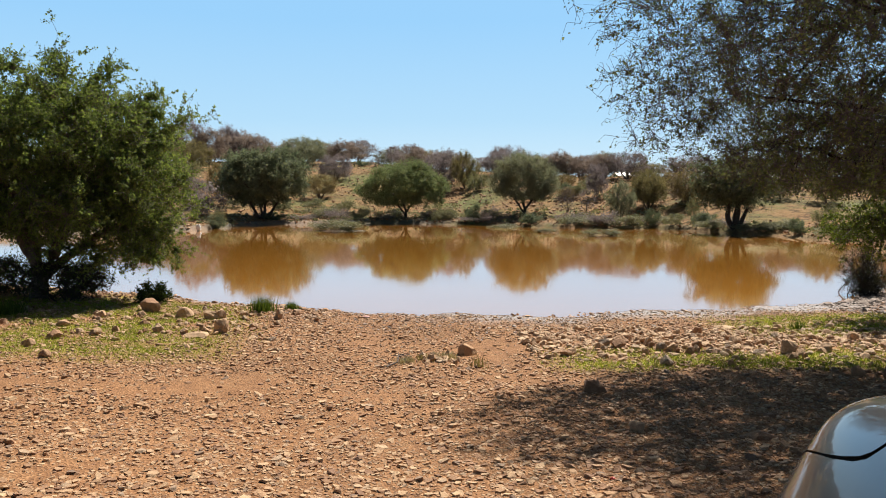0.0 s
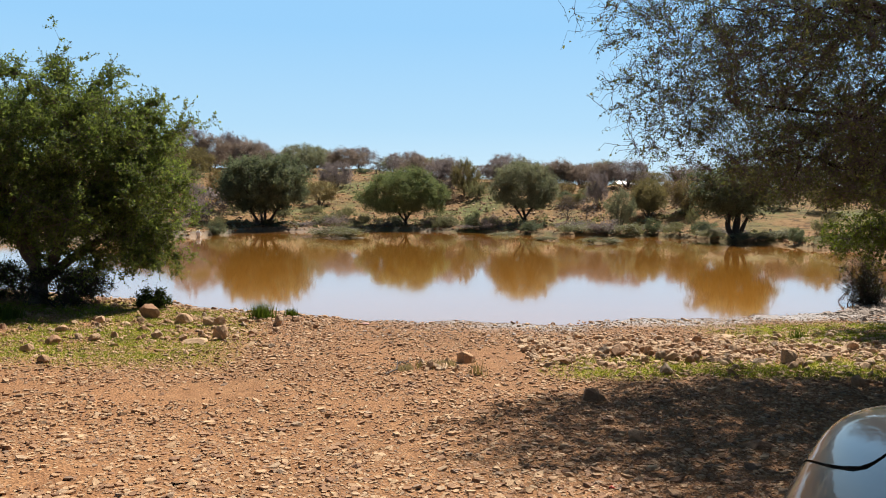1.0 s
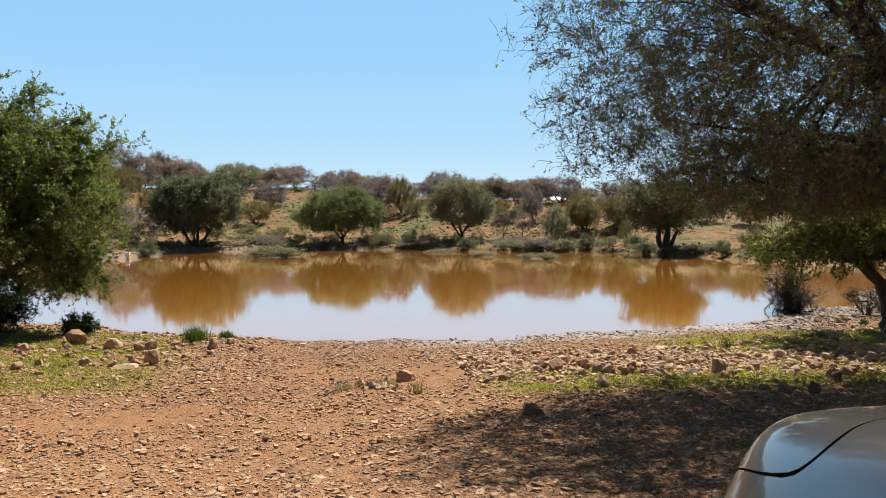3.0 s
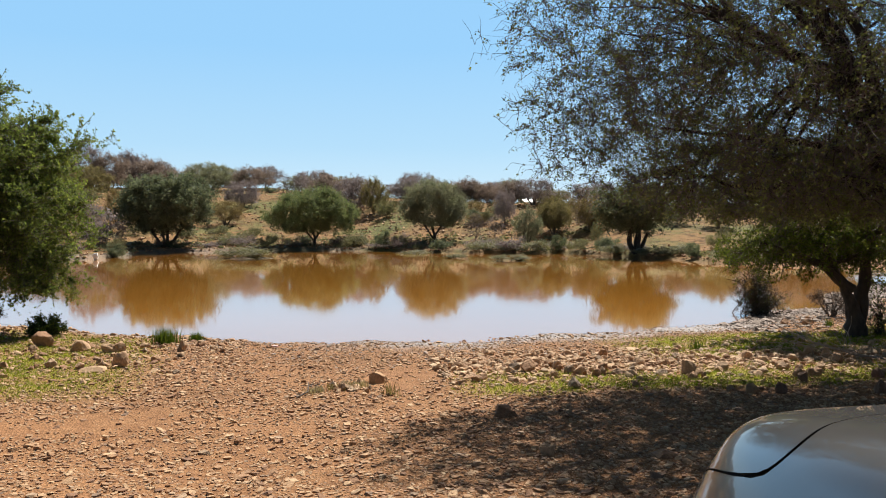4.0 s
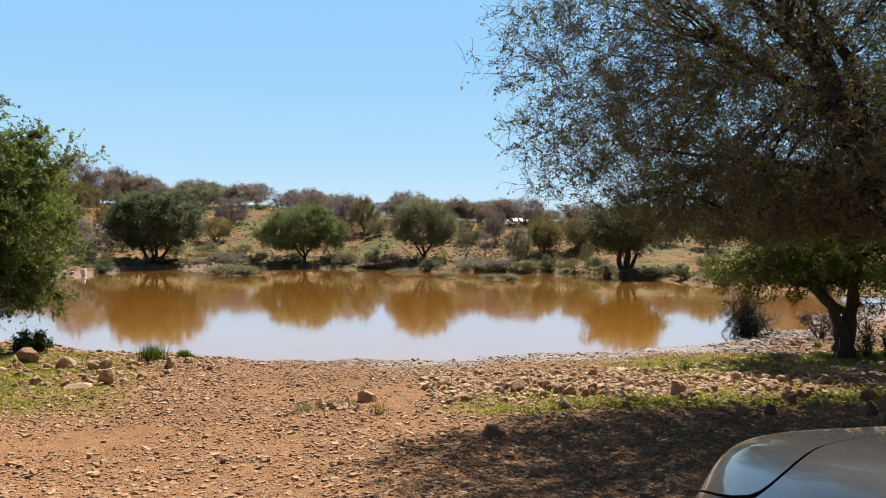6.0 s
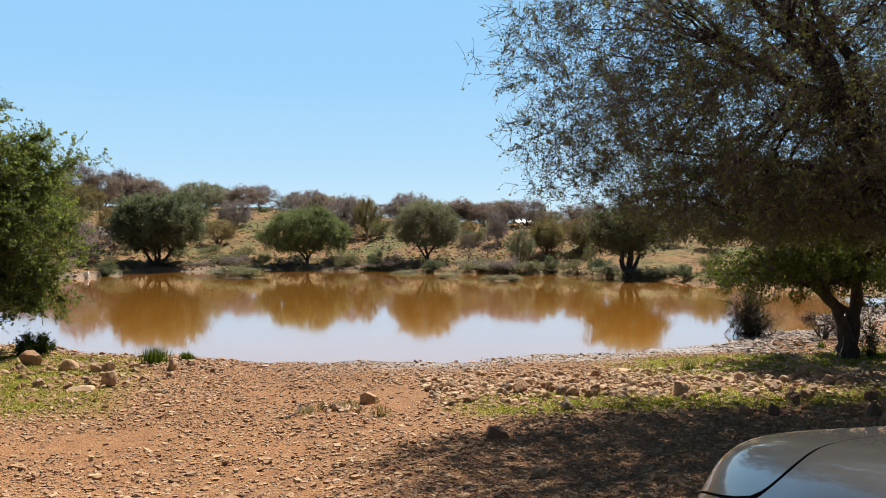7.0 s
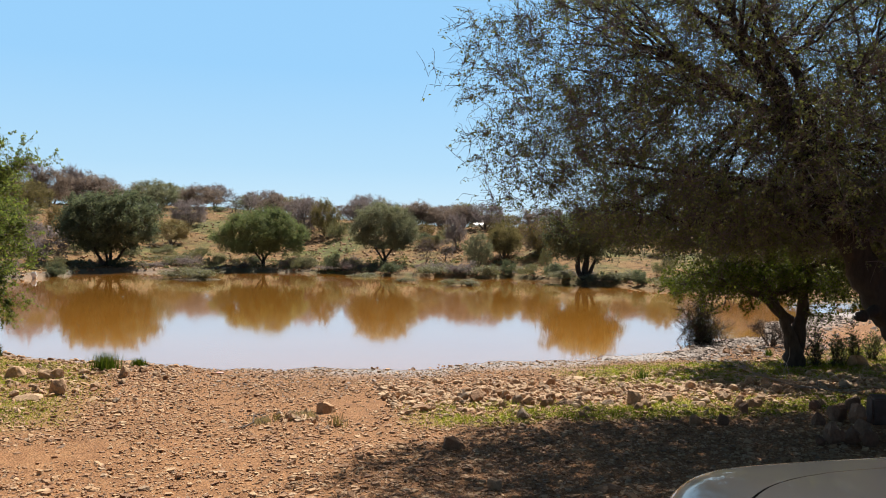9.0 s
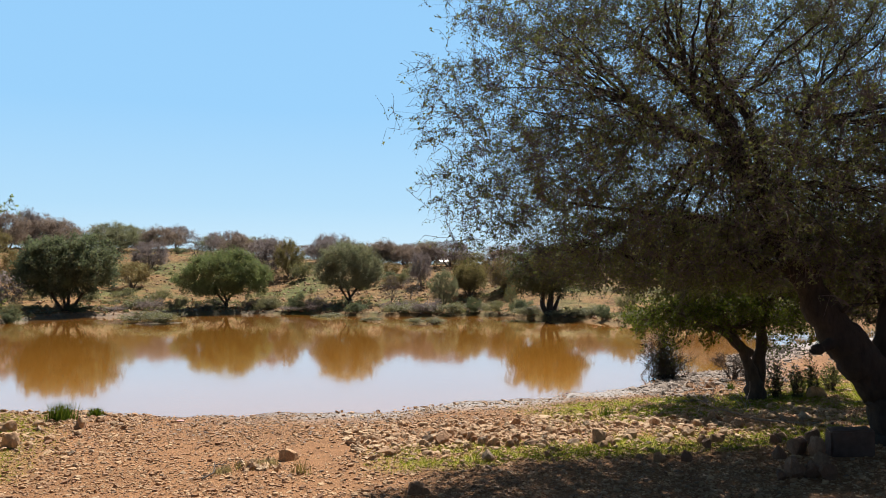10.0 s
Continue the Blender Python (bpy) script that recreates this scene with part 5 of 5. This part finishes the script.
pebbles("cobble_band", np.stack([px, py], 1), np.clip(rng.lognormal(-3.02, 0.45, N), 0.02, 0.14), PEBBLE_TAN, "band of pale cobbles across the bank", 0.72, 6, worn=True)
N = 3600
px = rng.uniform(-9.0, -1.6, N)
py = np.minimum(near_shore(px) - np.abs(rng.normal(0, 2.2, N)), 15.2)
pebbles("corner_cobbles", np.stack([px, py], 1), np.clip(rng.lognormal(-3.22, 0.48, N), 0.018, 0.12), PEBBLE, "ochre cobbles in the thin grass", 0.65, 7, worn=True)
N = 130
px, py = rng.normal(-0.06, 0.085, N), rng.normal(8.38, 0.09, N)
pebbles("rubble", np.stack([px, py], 1), np.clip(rng.lognormal(-2.9, 0.4, N), 0.02, 0.1), PEBBLE_TAN, "small heap of greyish rubble on the track", 1.0, 15)
N = 3600
px = rng.uniform(6.5, 14.5, N)
py = near_shore(px) - np.abs(rng.normal(0, 1.1, N))
pebbles("mud_pebbles", np.stack([px, py], 1), np.clip(rng.lognormal(-3.0, 0.5, N), 0.02, 0.16), PEBBLE_PALE, "pale stones on the dried mud behind the trees", 0.5, 9)
N = 9000
px, py = rng.uniform(7.5, 15, N), rng.uniform(6.5, 14, N)
on_land = py < near_shore(px) - 0.1
pebbles("bank_pebbles", np.stack([px, py], 1)[on_land], np.clip(rng.lognormal(-3.5, 0.5, int(on_land.sum())), 0.015, 0.12), PEBBLE, "ochre pebbles on the bank behind the trees", 0.45, 13, 4)
N = 4200
bearing = rng.uniform(-0.45, 0.62, N)
py = 42 + (crest_way(bearing * 60, np.full(N, 60.0)) - 40) * rng.random(N)
px = bearing * py
edge_x = rng.uniform(-13, 17, 1800)
px, py = np.append(px, edge_x), np.append(py, far_shore(edge_x) + 0.2 + 6 * rng.random(1800) ** 1.5)
z_hill = pebbles("hill_stones", np.stack([px, py], 1), np.append(rng.uniform(0.08, 0.26, N), rng.uniform(0.04, 0.16, 1800)), PEBBLE, "ochre stones strewn over the hill", 0.7, 8)
co = np.empty(len(z_hill.data.vertices) * 3, np.float32)
z_hill.data.vertices.foreach_get("co", co)
co = co.reshape(-1, 3)
lift = swell(px, py)
co[:, 2] += np.repeat(lift, 12)
z_hill.data.vertices.foreach_set("co", co.ravel())


# ---- grass ----
def blades(rng, xy, z, height, width, lean=0.5):
    n = len(xy)
    g = rng.random(n) * 6.283
    side = np.stack([np.cos(g), np.sin(g), 0 * g], 1) * width
    bend = np.stack([rng.normal(0, 1, n), rng.normal(0, 1, n), 0 * g], 1) * lean * height[:, None]
    foot = np.column_stack([xy, z])
    mid = foot + bend * 0.35 + np.column_stack([0 * g, 0 * g, height * 0.6])
    tip = foot + bend + np.column_stack([0 * g, 0 * g, height])
    v = np.stack([foot - side, foot + side, mid + side * 0.7, tip, mid - side * 0.7], 1)
    tri = np.array([[0, 1, 2], [0, 2, 4], [4, 2, 3]])
    return v.reshape(-1, 3), (tri[None] + (np.arange(n) * 5)[:, None, None]).reshape(-1, 3)


rng = np.random.default_rng(77)
N = 300000
px, py = rng.uniform(-8.5, 12.5, N), rng.uniform(7.2, 13.6, N)
want = green_share(px, py) * np.clip(0.7 + 1.1 * np.array([noise.noise((a * 1.3, b * 1.3, 11)) + 0.6 * noise.noise((a * 4, b * 4, 2)) for a, b in zip(px, py)]), 0, 1)
ok = (rng.random(N) < want) & (py < near_shore(px) - 0.3)
px, py = px[ok], py[ok]
z = terrain(px, py) + np.array([relief(a, b) for a, b in zip(px, py)])
turf = new("short_grass", quads("short_grass", *blades(rng, np.stack([px, py], 1), z, rng.uniform(0.01, 0.042, len(px)), 0.004, 0.9), GRASS))
tagged(turf, "thin short green grass between the stones", "grass", kind="stuff")


def tuft(x, y, w, h, label, mat, seed, n=240):
    rng = np.random.default_rng(seed)
    p = rng.normal(0, w * 0.24, (n, 2))
    v, f = blades(rng, p, np.full(n, -0.01), rng.uniform(0.45, 1.0, n) * h, 0.004, 0.28)
    ob = new("grass_tuft")
    ob.location = (x, y, ground_z(x, y))
    tagged(part("grass", quads("grass", v, f, mat), ob), kind="stuff")
    return tagged(ob, label, "grass tuft", "grass tufts")


tuft(-2.89, 12.3, 0.4, 0.3, "tall fresh green grass tuft at the shore", GRASS_TALL, 1, 420)
tuft(-2.5, 12.7, 0.2, 0.16, "small green grass tuft at the shore", GRASS_TALL, 2)
tuft(-6.5, 11.4, 0.5, 0.28, "green grass clump under the tree", GRASS_TALL, 3, 500)
tuft(0.37, 7.9, 0.2, 0.2, "thin green weed beside an ochre stone", GRASS_DRY, 4, 34)
tuft(4.87, 10.5, 0.2, 0.2, "sparse green tuft among the cobbles", GRASS_TALL, 5, 90)
tuft(-0.4, 8.2, 0.2, 0.09, "low grey withered tussock on the track", GRASS_GREY, 6, 220)
tuft(0.03, 8.43, 0.26, 0.1, "low grey withered tussock on the track", GRASS_GREY, 7, 300)
tuft(-0.2, 8.35, 0.26, 0.08, "thin dry straw tuft on the track", GRASS_DRY, 9, 120)
tuft(8.1, 12.35, 0.14, 0.18, "small green tuft on the mud", GRASS_TALL, 8, 70)


# ---- litter ----
def scrap(name, x, y, w, h, mat, label, z=None, seed=0):
    bm = bmesh.new()
    bmesh.ops.create_icosphere(bm, subdivisions=2, radius=0.5)
    for v in bm.verts:
        v.co += 0.34 * noise.noise_vector(v.co * 3.4 + Vector((seed, 0, 0)))
        v.co = (v.co.x * w, v.co.y * w * 0.6, (v.co.z + 0.45) * h)
    ob = new(name, from_bm(name, bm, mat))
    ob.location = (x, y, ground_z(x, y) - 0.005 if z is None else z)
    return tagged(ob, label, "litter")


scrap("plastic_bag", -10.9, 34.6, 0.24, 0.30, LITTER, "crumpled white plastic bag at the waterline", 0.0, 1)
scrap("plastic_scrap", 1.0, 4.42, 0.035, 0.025, LITTER_RED, "small red plastic scrap on the earth", None, 2)
scrap("plastic_scrap", -1.2, 11.9, 0.14, 0.03, LITTER_PINK, "faded pink scrap near the shore", None, 3)
scrap("plastic_scrap", -5.4, 36.5, 0.16, 0.12, LITTER, "white scrap on the far mud", 0.0, 4)


def stick(x0, y0, x1, y1, thick, label, seed):
    """A dry broken stick with a few side twigs, lying on the ground."""
    rng = np.random.default_rng(seed)
    ends = np.array([[0.0, 0, 0.015], [x1 - x0, y1 - y0, 0.03]])
    line = bent(rng, ends[:1], ends[1:], 8, 0.12, 0.03)
    a = line[0, rng.integers(1, 7, 6)]
    b = a + unit(rng.normal(0, 1, (6, 3)) * [1, 1, 0.3]) * rng.uniform(0.05, 0.16, (6, 1))
    b[:, 2] = np.maximum(b[:, 2], 0.012)
    v1, f1 = tubes(line, np.linspace(1, 0.4, 8)[None] * thick, 6)
    v2, f2 = tubes(bent(rng, a, b, 4, 0.1, 0.04), np.full((6, 4), thick * 0.4), 6)
    ob = new("stick", quads("stick", *join([(v1, f1), (v2, f2)]), TWIG, True))
    ob.location = (x0, y0, ground_z(x0, y0))
    return tagged(ob, label, "stick")


stick(-0.58, 7.88, -0.37, 8.42, 0.009, "dry brown stick lying on the stony track", 61)
